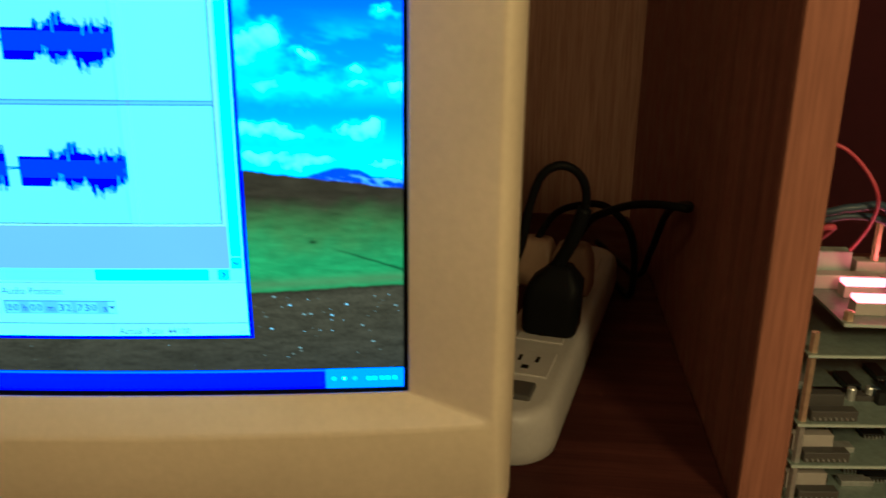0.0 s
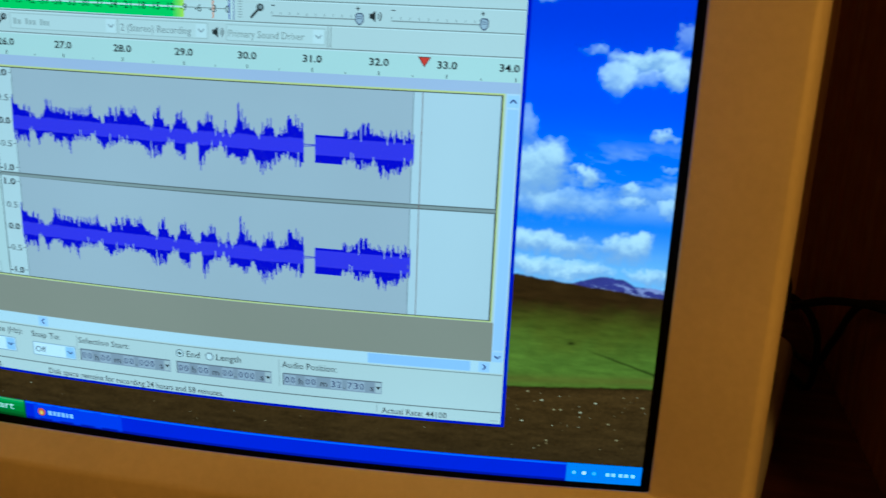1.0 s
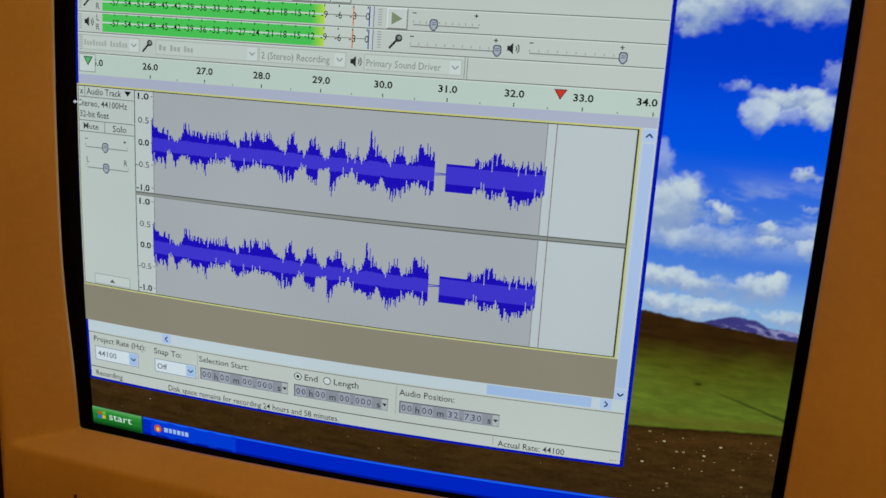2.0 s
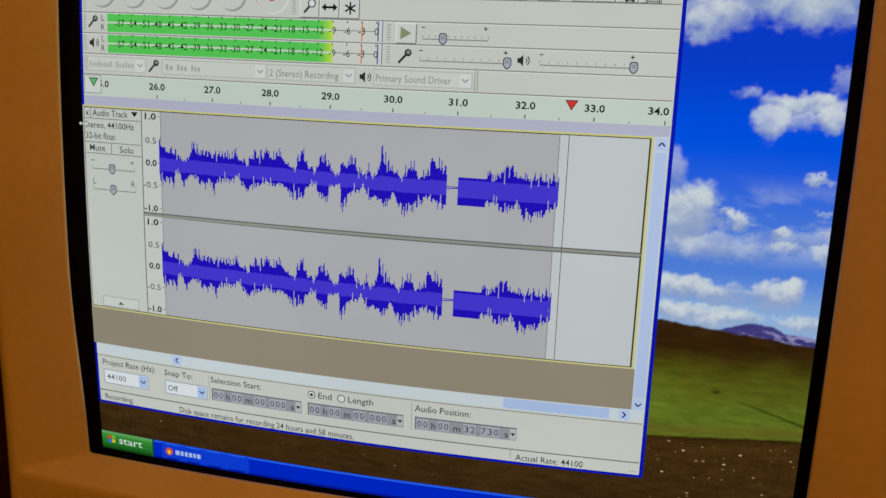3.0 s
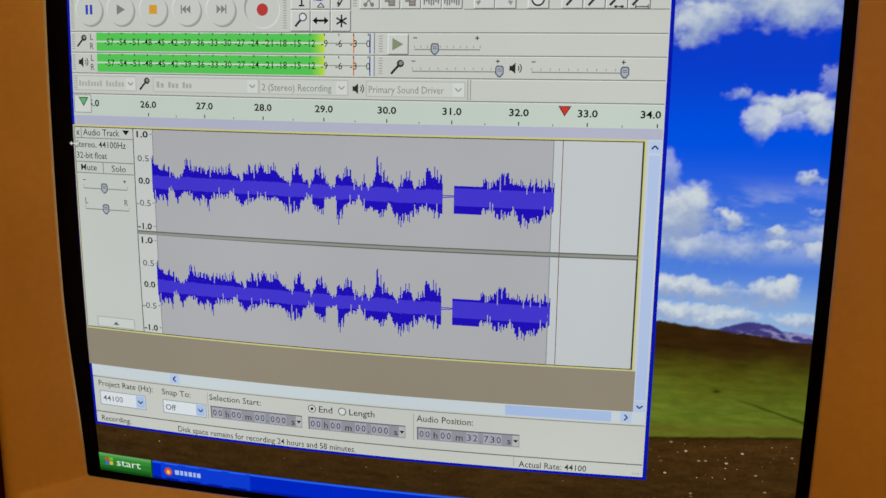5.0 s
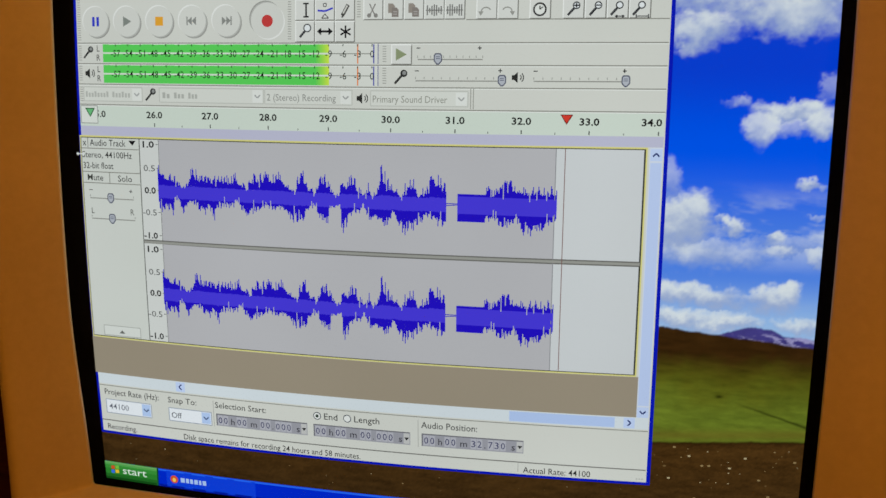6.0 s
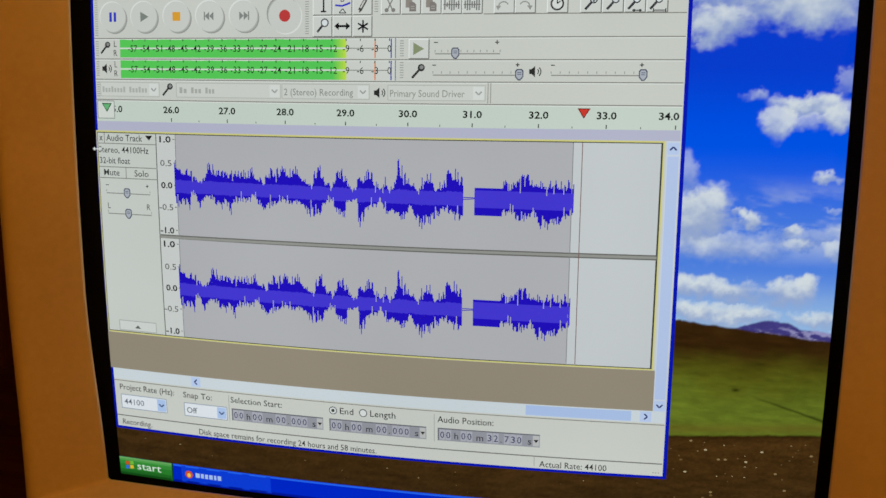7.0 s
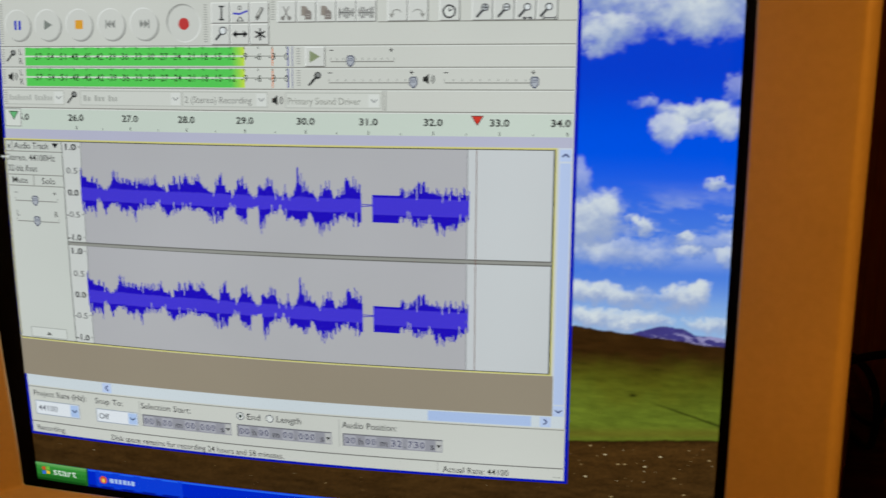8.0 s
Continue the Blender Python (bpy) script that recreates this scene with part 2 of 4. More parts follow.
def shape(points, layer, bm=None):
    """A small filled outline."""
    bm = bm or bmesh.new()
    bm.faces.new([bm.verts.new(spot(u, v, layer)) for u, v in points])
    return bm


def disc(u, v, r, layer, bm=None, n=24, ry=None):
    return shape([(u + r * math.cos(2 * math.pi * k / n), v + (ry or r) * math.sin(2 * math.pi * k / n)) for k in range(n)], layer, bm)


def line(u0, v0, u1, v1, w, layer, bm=None):
    bm = bm or bmesh.new()
    d = Vector((u1 - u0, v1 - v0))
    n = Vector((-d.y, d.x)).normalized() * w / 2
    k = max(1, int(d.length / 32))
    for i in range(k):
        a, b = Vector((u0, v0)) + d * i / k, Vector((u0, v0)) + d * (i + 1) / k
        shape([a + n, a - n, b - n, b + n], layer, bm)
    return bm


def frame_lines(u0, u1, v0, v1, w, layer, bm=None):
    bm = bm or bmesh.new()
    for a in ((u0, v0, u1, v0), (u0, v1, u1, v1), (u0, v0, u0, v1), (u1, v0, u1, v1)):
        line(*a, w, layer, bm)
    return bm


LETTERS = {}


def letters(words, bold):
    """The outline of some words in the built-in font, as points and faces, lower left at nought, capitals one high."""
    if (words, bold) not in LETTERS:
        cu = bpy.data.curves.new("words", "FONT")
        cu.body, cu.resolution_u, cu.offset = words, 2, 0.022 if bold else 0.002
        ob = new("words", cu)
        bpy.context.view_layer.update()
        me = bpy.data.meshes.new_from_object(ob.evaluated_get(bpy.context.evaluated_depsgraph_get()))
        vs = [(v.co.x / 0.69, v.co.y / 0.69) for v in me.vertices]
        fs = [tuple(f.vertices) for f in me.polygons]
        bpy.data.objects.remove(ob)
        bpy.data.curves.remove(cu)
        bpy.data.meshes.remove(me)
        LETTERS[words, bold] = vs, fs
    return LETTERS[words, bold]


def writing(words, u, v, high, rgb, layer, parent, wide=None, mid=False, bold=False):
    """Words at u (left end, or middle), v (base line's middle height), capitals that high; wide: their whole width."""
    vs, fs = letters(words, bold)
    x0, x1 = min(p[0] for p in vs), max(p[0] for p in vs)
    sx = wide / (x1 - x0) if wide else high * 0.86
    start = u - (x1 - x0) * sx / 2 if mid else u
    bm = bmesh.new()
    made = [bm.verts.new(spot(start + (x - x0) * sx, v - high / 2 + y * high, layer)) for x, y in vs]
    for f in fs:
        try:
            bm.faces.new([made[i] for i in f])
        except ValueError:
            pass
    return part("writing", bm, glow(rgb), parent)


def show(name, bm, rgb, parent, label=""):
    return part(name, bm, glow(rgb), parent, label)


# the desktop picture: sky, clouds, far hills, a green slope and a dark field


def cloudy(u, v, size, seed, octaves=5):
    rng = np.random.RandomState(seed)
    out, amp, tot = np.zeros_like(u), 1.0, 0.0
    for k in range(octaves):
        g = rng.rand(64, 64)
        x, y = (u / size + 400) % 64, (v / size + 400) % 64
        i, j = x.astype(int), y.astype(int)
        fx, fy = x - i, y - j
        fx, fy = fx * fx * (3 - 2 * fx), fy * fy * (3 - 2 * fy)
        i1, j1 = (i + 1) % 64, (j + 1) % 64
        out += amp * ((g[i, j] * (1 - fx) + g[i1, j] * fx) * (1 - fy) + (g[i, j1] * (1 - fx) + g[i1, j1] * fx) * fy)
        tot += amp
        amp *= 0.55
        size /= 2.1
    return out / tot


def smooth(a, b, x):
    t = np.clip((x - a) / (b - a), 0, 1)
    return t * t * (3 - 2 * t)


# middle, half width and height, thickness
CLOUDS_HIGH = [
    (354, 304, 38, 22, 1.0), (333, 274, 11, 5, 0.35), (345, 350, 50, 26, 0.95), (456, 324, 66, 23, 1.0), (398, 330, 26, 18, 0.75), (470, 356, 64, 30, 1.0),
    (507, 234, 12, 13, 0.38), (463, 203, 42, 11, 0.95), (427, 180, 19, 16, 0.8), (496, 188, 18, 13, 0.9), (462, 180, 26, 10, 0.5), (404, 214, 12, 7, 0.5), (388, 212, 10, 5, 0.2)]
CLOUDS_LOW = [
    (489, 110, 16, 6, 0.9), (506, 104, 8, 5, 0.5), (340, 71, 34, 29, 1.2), (319, 116, 12, 20, 0.5), (325, 52, 34, 22, 0.6), (407, 56, 13, 9, 0.95), (389, 63, 10, 4, 0.6),
    (451, 41, 12, 6, 0.85), (459, 24, 16, 6, 0.5), (375, 22, 62, 16, 0.6), (474, 35, 44, 9, 0.4), (507, 18, 11, 9, 0.7), (503, 70, 8, 4, 0.4)]
CLOUDS_ROW = [
    (322, -28, 20, 13, 0.95), (350, -32, 18, 11, 0.95), (385, -35, 29, 12, 0.95), (456, -36, 29, 16, 1.0), (475, -26, 12, 9, 0.9), (425, -40, 22, 8, 0.5),
    (333, -63, 30, 10, 0.95), (376, -65, 38, 11, 0.8), (413, -68, 30, 7, 0.8), (491, -70, 30, 9, 0.8)]


def landscape(u, v):
    n1, n2 = cloudy(u, v, 46.0, 3), cloudy(u, v * 1.6, 17.0, 8)
    f = lambda c: np.array(lin(c))
    col = np.zeros(u.shape + (3,))
    h = v[..., None]
    sky = f((8, 62, 208)) + (f((0, 84, 232)) - f((8, 62, 208))) * smooth(260, 150, h)
    sky = sky + (f((80, 130, 226)) - sky) * smooth(160, 10, h)
    sky = sky + (f((150, 186, 228)) - sky) * smooth(0, -80, h)
    n3 = cloudy(u, v * 1.2, 8.0, 14)
    # the outlines are torn by shifting where each cloud is looked up
    wu = u + 26 * (cloudy(u, v, 30.0, 41) - 0.5) + 12 * (n3 - 0.5)
    wv = v + 20 * (cloudy(u, v, 24.0, 52) - 0.5) + 9 * (cloudy(u, v, 7.0, 63) - 0.5)
    clear, lift, weight = np.ones_like(u), np.zeros_like(u), np.full_like(u, 1e-4)
    for cu, cv, ru, rv, k in CLOUDS_HIGH + CLOUDS_LOW + CLOUDS_ROW:
        up_ = (wv - cv) / rv
        r = ((wu - cu) / ru) ** 2 + np.where(up_ > 0, up_, up_ * 0.78) ** 2
        d = k * smooth(-1.0, 0.95, 1.0 - r + (n1 - 0.5) * 1.1 + (n2 - 0.5) * 1.0 + (n3 - 0.5) * 0.5)
        clear *= 1 - np.clip(d, 0, 0.96)
        w = d ** 3
        lift, weight = lift + w * np.clip(up_, -1.2, 1.2), weight + w
    lift = lift / weight
    veil = 0.6 * smooth(0.34, 0.66, cloudy(u * 0.35 + v * 0.25, v, 22.0, 33)) * smooth(118, 60, v) * smooth(-12, 40, v)
    veil = veil + 0.3 * smooth(0.35, 0.65, cloudy(u * 0.5, v, 11.0, 35)) * smooth(-38, -60, v)
    dens = np.clip(1 - clear * (1 - veil), 0, 1)
    bright = smooth(-1.0, 0.75, lift + (n1 - 0.5) * 2.2 + (n2 - 0.5) * 1.1)[..., None]
    white = f((158, 174, 208)) + (f((222, 228, 228)) - f((158, 174, 208))) * bright
    col[:] = sky + (white - sky) * dens[..., None]

    def over(top, new, soft):
        return col + (new - col) * smooth(soft, -soft, v - top)[..., None]

    ridge = -79 - 23.5 * (u - 316) / 196 + 3.0 * (cloudy(u, v * 0, 22, 5) - 0.5) + 2.2 * (cloudy(u, v * 0, 5, 15) - 0.5) * smooth(430, 330, u)
    far = ridge - 14 + 18 * smooth(350, 425, u) + 13 * np.exp(-((u - 447) / 30) ** 2) + 5 * np.exp(-((u - 400) / 26) ** 2) + 7 * smooth(465, 500, u) + 5 * (cloudy(u, v * 0, 14, 6) - 0.5)
    pale = smooth(0.44, 0.62, cloudy(u * 0.45, v + 0.25 * u, 7.0, 21)) * smooth(-80, -92, v - 0.02 * (u - 450))
    hills = f((64, 58, 124)) + (f((152, 146, 190)) - f((64, 58, 124))) * pale[..., None]
    hills = hills * (0.75 + 0.5 * n2)[..., None]
    col = over(far, hills, 1.6)
    fine = cloudy(u * 0.22, v + 0.06 * u, 5.5, 17)
    slope = f((53, 33, 10)) + (f((84, 84, 18)) - f((53, 33, 10))) * smooth(-108, -162, v + 22 * (n1 - 0.5) + 10 * (n2 - 0.5))[..., None]
    slope = slope + (f((98, 112, 32)) - slope) * smooth(-140, -205, v + 34 * (n1 - 0.5) + 12 * (n2 - 0.5))[..., None]
    slope = slope * (0.45 + 0.4 * n2 + 0.7 * fine)[..., None]
    fringe = np.exp(-((v + 231 - 9.5 * (u - 319) / 193) / 7) ** 2)[..., None]
    slope = slope + (f((104, 92, 30)) - slope) * 0.55 * fringe
    path = np.exp(-((v + 172 + (u - 398) * 0.34 + 6 * (n1 - 0.5)) / 1.7) ** 2) * smooth(398, 470, u) * 0.7
    bush = np.exp(-(((u - 398) / 5) ** 2 + ((v + 172.5) / 2.2) ** 2))
    slope = slope * (1 - np.maximum(path, 0.8 * bush))[..., None]
    col = over(ridge, slope, 1.6)
    edge = -241 + 9.5 * (u - 319) / 193 + 4.0 * (n2 - 0.5)
    field = (f((68, 45, 17)) * smooth(-420, -235, h) + f((52, 36, 16)) * (1 - smooth(-420, -235, h))) * (0.2 + 0.9 * cloudy(u * 0.35, v * 1.6, 9, 9) + 0.7 * cloudy(u, v * 1.5, 3.4, 29))[..., None]
    field = field * (1 - 0.6 * np.exp(-((v - edge) / 4) ** 2))[..., None]
    col = over(edge, field, 2.0)
    return np.clip(col, 0.0, 1.5)


def picture_patch(u0, u1, v0, v1, step):
    us, vs = np.arange(u0, u1 + step, step), np.arange(v0, v1 + step, step)
    us[-1], vs[-1] = u1, v1
    u, v = np.meshgrid(us, vs)
    w = np.clip(-u / 512, 0, 1) ** 1.5
    vv = v + w * np.where(v < 0, 5.0, 3.0)
    co = np.stack([u * PX, (u * u + vv * vv) / (2 * SAG) * PX, vv * PX + ZC - DESK], -1).reshape(-1, 3)
    n = len(us)
    i = (np.arange(len(vs) - 1)[:, None] * n + np.arange(n - 1)[None]).ravel()
    return co, np.stack([i, i + 1, i + n + 1, i + n], 1), landscape(u, v).reshape(-1, 3)


a, b = picture_patch(312.0, 512.0, -356.0, 384.0, 1.5), picture_patch(-512.0, 313.0, -356.0, -300.0, 2.5)
me = bpy.data.meshes.new("desktop_picture")
me.from_pydata(np.concatenate([a[0], b[0]]).tolist(), [], np.concatenate([a[1], b[1] + len(a[0])]).tolist())
tint = me.color_attributes.new("picture", "FLOAT_COLOR", "POINT")
rgba = np.concatenate([a[2], b[2]])
tint.data.foreach_set("color", np.concatenate([rgba, np.ones((len(rgba), 1))], 1).astype(np.float32).ravel())
m, nt, p = material("phosphor_picture")
at = nt.nodes.new("ShaderNodeAttribute")
at.attribute_name = "picture"
p.inputs["Base Color"].default_value = (0.005, 0.005, 0.005, 1)
p.inputs["Specular IOR Level"].default_value = 0.0
link(nt, at.outputs["Color"], p.inputs["Emission Color"])
p.inputs["Emission Strength"].default_value = 1.0
me.materials.append(m)
desktop_picture = new("desktop_picture", me)
desktop_picture.parent = monitor
tagged(desktop_picture, "lit desktop picture of clouds over a green hill")
rng = random.Random(4)
for k in range(64):
    u, v = rng.uniform(318, 508), -246 - 100 * rng.random() ** 1.6
    if rng.random() < 0.35:
        u = rng.uniform(-490, 300)
        v = rng.uniform(-350, -312)
    r = rng.choice((0.7, 0.8, 1.0, 1.3, 2.0)) * (0.6 if u < 310 else 1)
    show("pale_flower", disc(u, v, r * 1.15, 2, n=6, ry=r * 0.75), rng.choice(((140, 118, 78), (176, 160, 122), (104, 82, 48))), desktop_picture)

# the taskbar
INK, DIM = (22, 24, 26), (150, 150, 142)
taskbar = show("taskbar", tile(-512, 512, -384, -354, 2), (0, 40, 200), monitor, "blue taskbar with a green start button")
show("taskbar_highlight", tile(-418, 406, -357.5, -354.5, 3), (40, 100, 235), taskbar)
show("taskbar_shade", tile(-418, 406, -384, -380, 3), (0, 24, 150), taskbar)
show("tray", tile(407, 512, -384, -354, 3), (20, 130, 225), taskbar)
for u, c in ((418, (150, 195, 240)), (432, (225, 232, 236)), (446, (120, 180, 240))):
    show("tray_icon", disc(u, -369, 3.5, 4, n=10), c, taskbar)
for u in (462, 470, 480, 488, 497):
    show("writing_bar", tile(u, u + 6, -372.5, -366.5, 4), (190, 220, 240), taskbar)
start = show("start_button", tile(-512, -420, -384, -354, 3), (46, 128, 44), taskbar, "green start button")
show("task_button", tile(-404, -256, -382, -356, 3), (16, 62, 214), taskbar)
for v0, v1, c in ((-384, -380, (20, 76, 22)), (-380, -375, (34, 104, 34)), (-366, -360, (58, 142, 54)), (-360, -357, (84, 160, 76)), (-357, -354.6, (112, 172, 98))):
    show("button_gloss", tile(-512, -422 + (v0 + 384) * 0.06, v0, v1, 4), c, start)
show("button_edge", line(-420, -384, -418.6, -354, 2.4, 4), (14, 62, 40), start)
for u, v, c in ((-498, -364, (205, 80, 40)), (-490.5, -363, (120, 190, 60)), (-498.5, -371, (60, 110, 220)), (-491, -370, (230, 190, 50))):
    show("flag_quarter", shape([(u - 3, v - 3), (u + 3.2, v - 2.4), (u + 3, v + 3.2), (u - 3.2, v + 2.8)], 5), c, taskbar)
writing("start", -481, -366.5, 12, (225, 238, 222), 5, taskbar, wide=42)
show("task_icon", disc(-391, -369, 6.5, 5, n=12), (214, 84, 40), taskbar)
show("task_icon_middle", disc(-391, -370, 3, 6, n=10, ry=3.6), (240, 200, 90), taskbar)
for u, w in ((-380, 7), (-371, 5), (-364, 5), (-357, 6), (-349, 4), (-343, 6)):
    show("writing_bar", tile(u, u + w, -372.5, -365, 5), (170, 195, 235), taskbar)

# the program's window
FACE = (207, 208, 198)
window = show("program_window", tile(-512, 315.4, -305.5, 384, 2), (6, 24, 176), monitor, "lit window of a sound recording program with blue waveforms")
show("window_face", tile(-508, 310.4, -301.5, 384, 3), FACE, window)
EDGE = (132, 132, 122)
PALE = (226, 228, 220)
for v in (283, 254.5, 226, 197.5):
    show("toolbar_line", line(-508, v, 309, v, 1.3, 5), EDGE, window)
    show("toolbar_line", line(-508, v - 1.4, 309, v - 1.4, 1.1, 5), PALE, window)
show("toolbar_line", line(56, 312, 309, 312, 1.2, 5), EDGE, window)


def grip(u, v0, v1):
    bm = bmesh.new()
    k = v0 + 3
    while k < v1 - 2:
        tile(u, u + 5, k, k + 1.0, 5, bm)
        k += 3.2
    show("toolbar_grip", bm, (150, 150, 142), window)


for u, v0, v1 in ((-506, 284, 345), (-506, 256, 282), (-506, 228, 253), (-506, 199, 225), (-185, 285, 340), (-89, 313, 345), (-54, 256, 282), (-54, 228, 253), (-506, 170, 196)):
    grip(u, v0, v1)

# transport buttons
for k, u in enumerate((-476, -426, -375, -324.5, -274, -214)):
    r = 20.5 if k < 5 else 23.5
    deep = k == 5
    k_ = -1 if deep else 1
    b = show("round_button", disc(u + 2.6 * k_, 312.4 - 2.6 * k_, r, 5, n=36), (150, 150, 143), window)
    part("button_rim", disc(u + 1.3 * k_, 312.4 - 1.3 * k_, r, 6, n=36), glow((178, 179, 171)), b)
    part("button_light", disc(u - 1.5 * k_, 312.4 + 1.5 * k_, r, 7, n=36), glow((226, 227, 220)), b)
    part("button_face", disc(u, 312.4, r, 8, n=36), glow((207, 208, 199)), b)
for u in (-479.5, -472.5):
    show("pause_mark", tile(u - 2.0, u + 2.0, 306, 319, 9), (52, 62, 190), window)
show("play_mark", shape([(-431.5, 305.5), (-418.5, 312.5), (-431.5, 319.5)], 9), (128, 134, 126), window)
show("stop_mark", tile(-381, -369, 306.5, 318.5, 9), (222, 160, 52), window)
for u, s in ((-324.5, -1), (-274, 1)):
    bm = bmesh.new()
    for q in (0, 1):
        shape([(u + s * (-6 + 6.5 * q), 306.8), (u + s * (0.5 + 6.5 * q), 312.6), (u + s * (-6 + 6.5 * q), 318.4)], 9, bm)
    tile(u + s * 7.6 - 0.9, u + s * 7.6 + 0.9, 306.8, 318.4, 9, bm)
    show("skip_mark", bm, (134, 136, 130), window)
show("record_mark", disc(-214, 312, 8.0, 9, n=24), (190, 62, 60), window)

# square tool and edit buttons


def key(u0, u1, v0, v1):
    b = show("tool_button", tile(u0, u1, v0, v1, 4), (212, 213, 205), window)
    part("button_edge", line(u0, v0, u1, v0, 1.4, 5, line(u1, v0, u1, v1, 1.4, 5)), glow((120, 120, 112)), b)
    part("button_light", line(u0, v1 - 0.7, u1, v1 - 0.7, 1.2, 5, line(u0 + 0.7, v0, u0 + 0.7, v1, 1.2, 5)), glow((236, 237, 230)), b)
    return b


for j in range(2):
    for i in range(3):
        key(-174.5 + 27.6 * i, -147.5 + 27.6 * i, 284.5 + 28 * j, 311.5 + 28 * j)
for u in (-80.5, -53.4, -26.3, 0.6, 27.3, 68.4, 95.2, 136, 177.5, 204.7, 231.8, 258.9):
    key(u, u + 26.4, 312.8, 340)
bm = bmesh.new()
tile(-160.2, -158.0, 317, 334, 6, bm), tile(-163, -155.4, 333, 335, 6, bm), tile(-163, -155.4, 316, 318, 6, bm)
show("tool_mark", bm, INK, window)
show("tool_mark", line(-143, 325, -133, 324, 2.4, 6, line(-133, 324, -122, 328, 2.4, 6)), (58, 62, 190), window)
show("tool_mark", frame_lines(-135, -131, 330, 334, 1, 7), INK, window)
bm = bmesh.new()
line(-137.5, 315, -132.8, 320.5, 1.2, 6, bm), line(-132.8, 320.5, -128, 315, 1.2, 6, bm), line(-137.5, 315, -128, 315, 1.2, 6, bm)
show("tool_mark", bm, (60, 60, 60), window)
bm = bmesh.new()
line(-109, 318, -101, 332, 5.0, 6, bm), line(-109.5, 315.5, -108, 319, 2.0, 6, bm)
show("tool_mark", bm, (74, 74, 70), window)
show("tool_mark", line(-108, 321, -102, 331, 2.0, 7), (206, 206, 196), window)


def lens_mark(u, v, r, extra=""):
    bm = bmesh.new()
    disc(u + 2.5, v + 3, r, 6, bm, 18)
    line(u, v, u - 8, v - 9, 3.0, 6, bm)
    show("lens_mark", bm, (58, 60, 62), window)
    show("lens_mark_glass", disc(u + 2.5, v + 3, r - 1.5, 7, n=16), (224, 228, 226), window)
    bm = bmesh.new()
    if extra in ("+", "-"):
        tile(u - 0.5, u + 5.5, v + 2.2, v + 3.8, 8, bm)
    if extra == "+":
        tile(u + 1.7, u + 3.3, v, v + 6, 8, bm)
    if extra == "a":
        line(u - 3, v - 10.5, u + 9, v - 10.5, 1.2, 8, bm)
        tile(u - 2, u + 0.5, v - 12, v - 9, 8, bm), tile(u + 5.5, u + 8, v - 12, v - 9, 8, bm)
    if extra == "b":
        line(u - 4, v - 10.5, u + 11, v - 10.5, 1.2, 8, bm), tile(u - 4.6, u - 3.4, v - 13, v - 8, 8, bm), tile(u + 10.4, u + 11.6, v - 13, v - 8, 8, bm)
    if len(bm.verts):
        show("lens_mark_sign", bm, (50, 52, 54), window)
    else:
        bm.free()


lens_mark(-160, 299.5, 5.6)
bm = bmesh.new()
tile(-140, -126, 296.6, 299.4, 6, bm), shape([(-144, 298), (-138, 293), (-138, 303)], 6, bm), shape([(-122, 298), (-128, 303), (-128, 293)], 6, bm)
show("tool_mark", bm, INK, window)
bm = bmesh.new()
for a in (90, 30, 150):
    c, s = 8 * math.cos(radians(a)), 8 * math.sin(radians(a))
    line(-104.5 - c, 297.5 - s, -104.5 + c, 297.5 + s, 2.2, 6, bm)
show("tool_mark", bm, INK, window)
for u, e in ((192, "+"), (219, "-"), (245, "a"), (272, "b")):
    lens_mark(u, 325.5, 4.8, e)
bm = bmesh.new()
line(-72, 333, -65, 319, 1.6, 6, bm), line(-64, 333, -71, 319, 1.6, 6, bm), disc(-72.5, 318, 2.8, 6, bm, 10), disc(-63.5, 318, 2.8, 6, bm, 10)
show("edit_mark", bm, (132, 130, 124), window)
for u in (-40, -13):
    show("edit_mark", shape([(u - 7, 321), (u + 2, 321), (u + 2, 330), (u - 1, 333), (u - 7, 333)], 6), (146, 138, 128), window)
    e = show("edit_mark", shape([(u - 2, 316), (u + 7, 316), (u + 7, 325), (u + 4, 328), (u - 2, 328)], 7), (132, 125, 118), window)
    part("mark_line", tile(u, u + 5, 319, 320, 8, tile(u, u + 5, 322, 323, 8)), glow((176, 172, 166)), e)
for u in (14, 40.5):
    bm = bmesh.new()
    for k in range(-9, 10, 3):
        hgt = 2.5 + 5 * abs(math.sin(k * 1.3 + u))
        tile(u + k - 0.8, u + k + 0.8, 324 - hgt, 324 + hgt, 6, bm)
    tile(u - 11, u + 11, 323.4, 324.6, 6, bm)
    show("edit_mark", bm, (112, 112, 108), window)
for u, s in ((81, 1), (108, -1)):
    bm = bmesh.new()
    for k in range(8):
        a, b = radians(20 + 22 * k), radians(42 + 22 * k)
        line(u + 6 * s * math.cos(a), 322 + 5 * math.sin(a), u + 6 * s * math.cos(b), 322 + 5 * math.sin(b), 1.6, 6, bm)
    shape([(u - 10 * s, 322), (u - 3 * s, 322), (u - 7 * s, 316.5)], 6, bm)
    show("edit_mark", bm, (150, 150, 142), window)
show("clock_mark", disc(149, 324, 8.6, 6, n=24), (60, 60, 60), window)
show("clock_mark_face", disc(149, 324, 6.4, 7, n=20), (220, 222, 214), window)
show("clock_mark_hand", line(149, 324, 153, 327, 1.4, 8, line(149, 324, 149, 328.5, 1.4, 8)), (40, 40, 40), window)

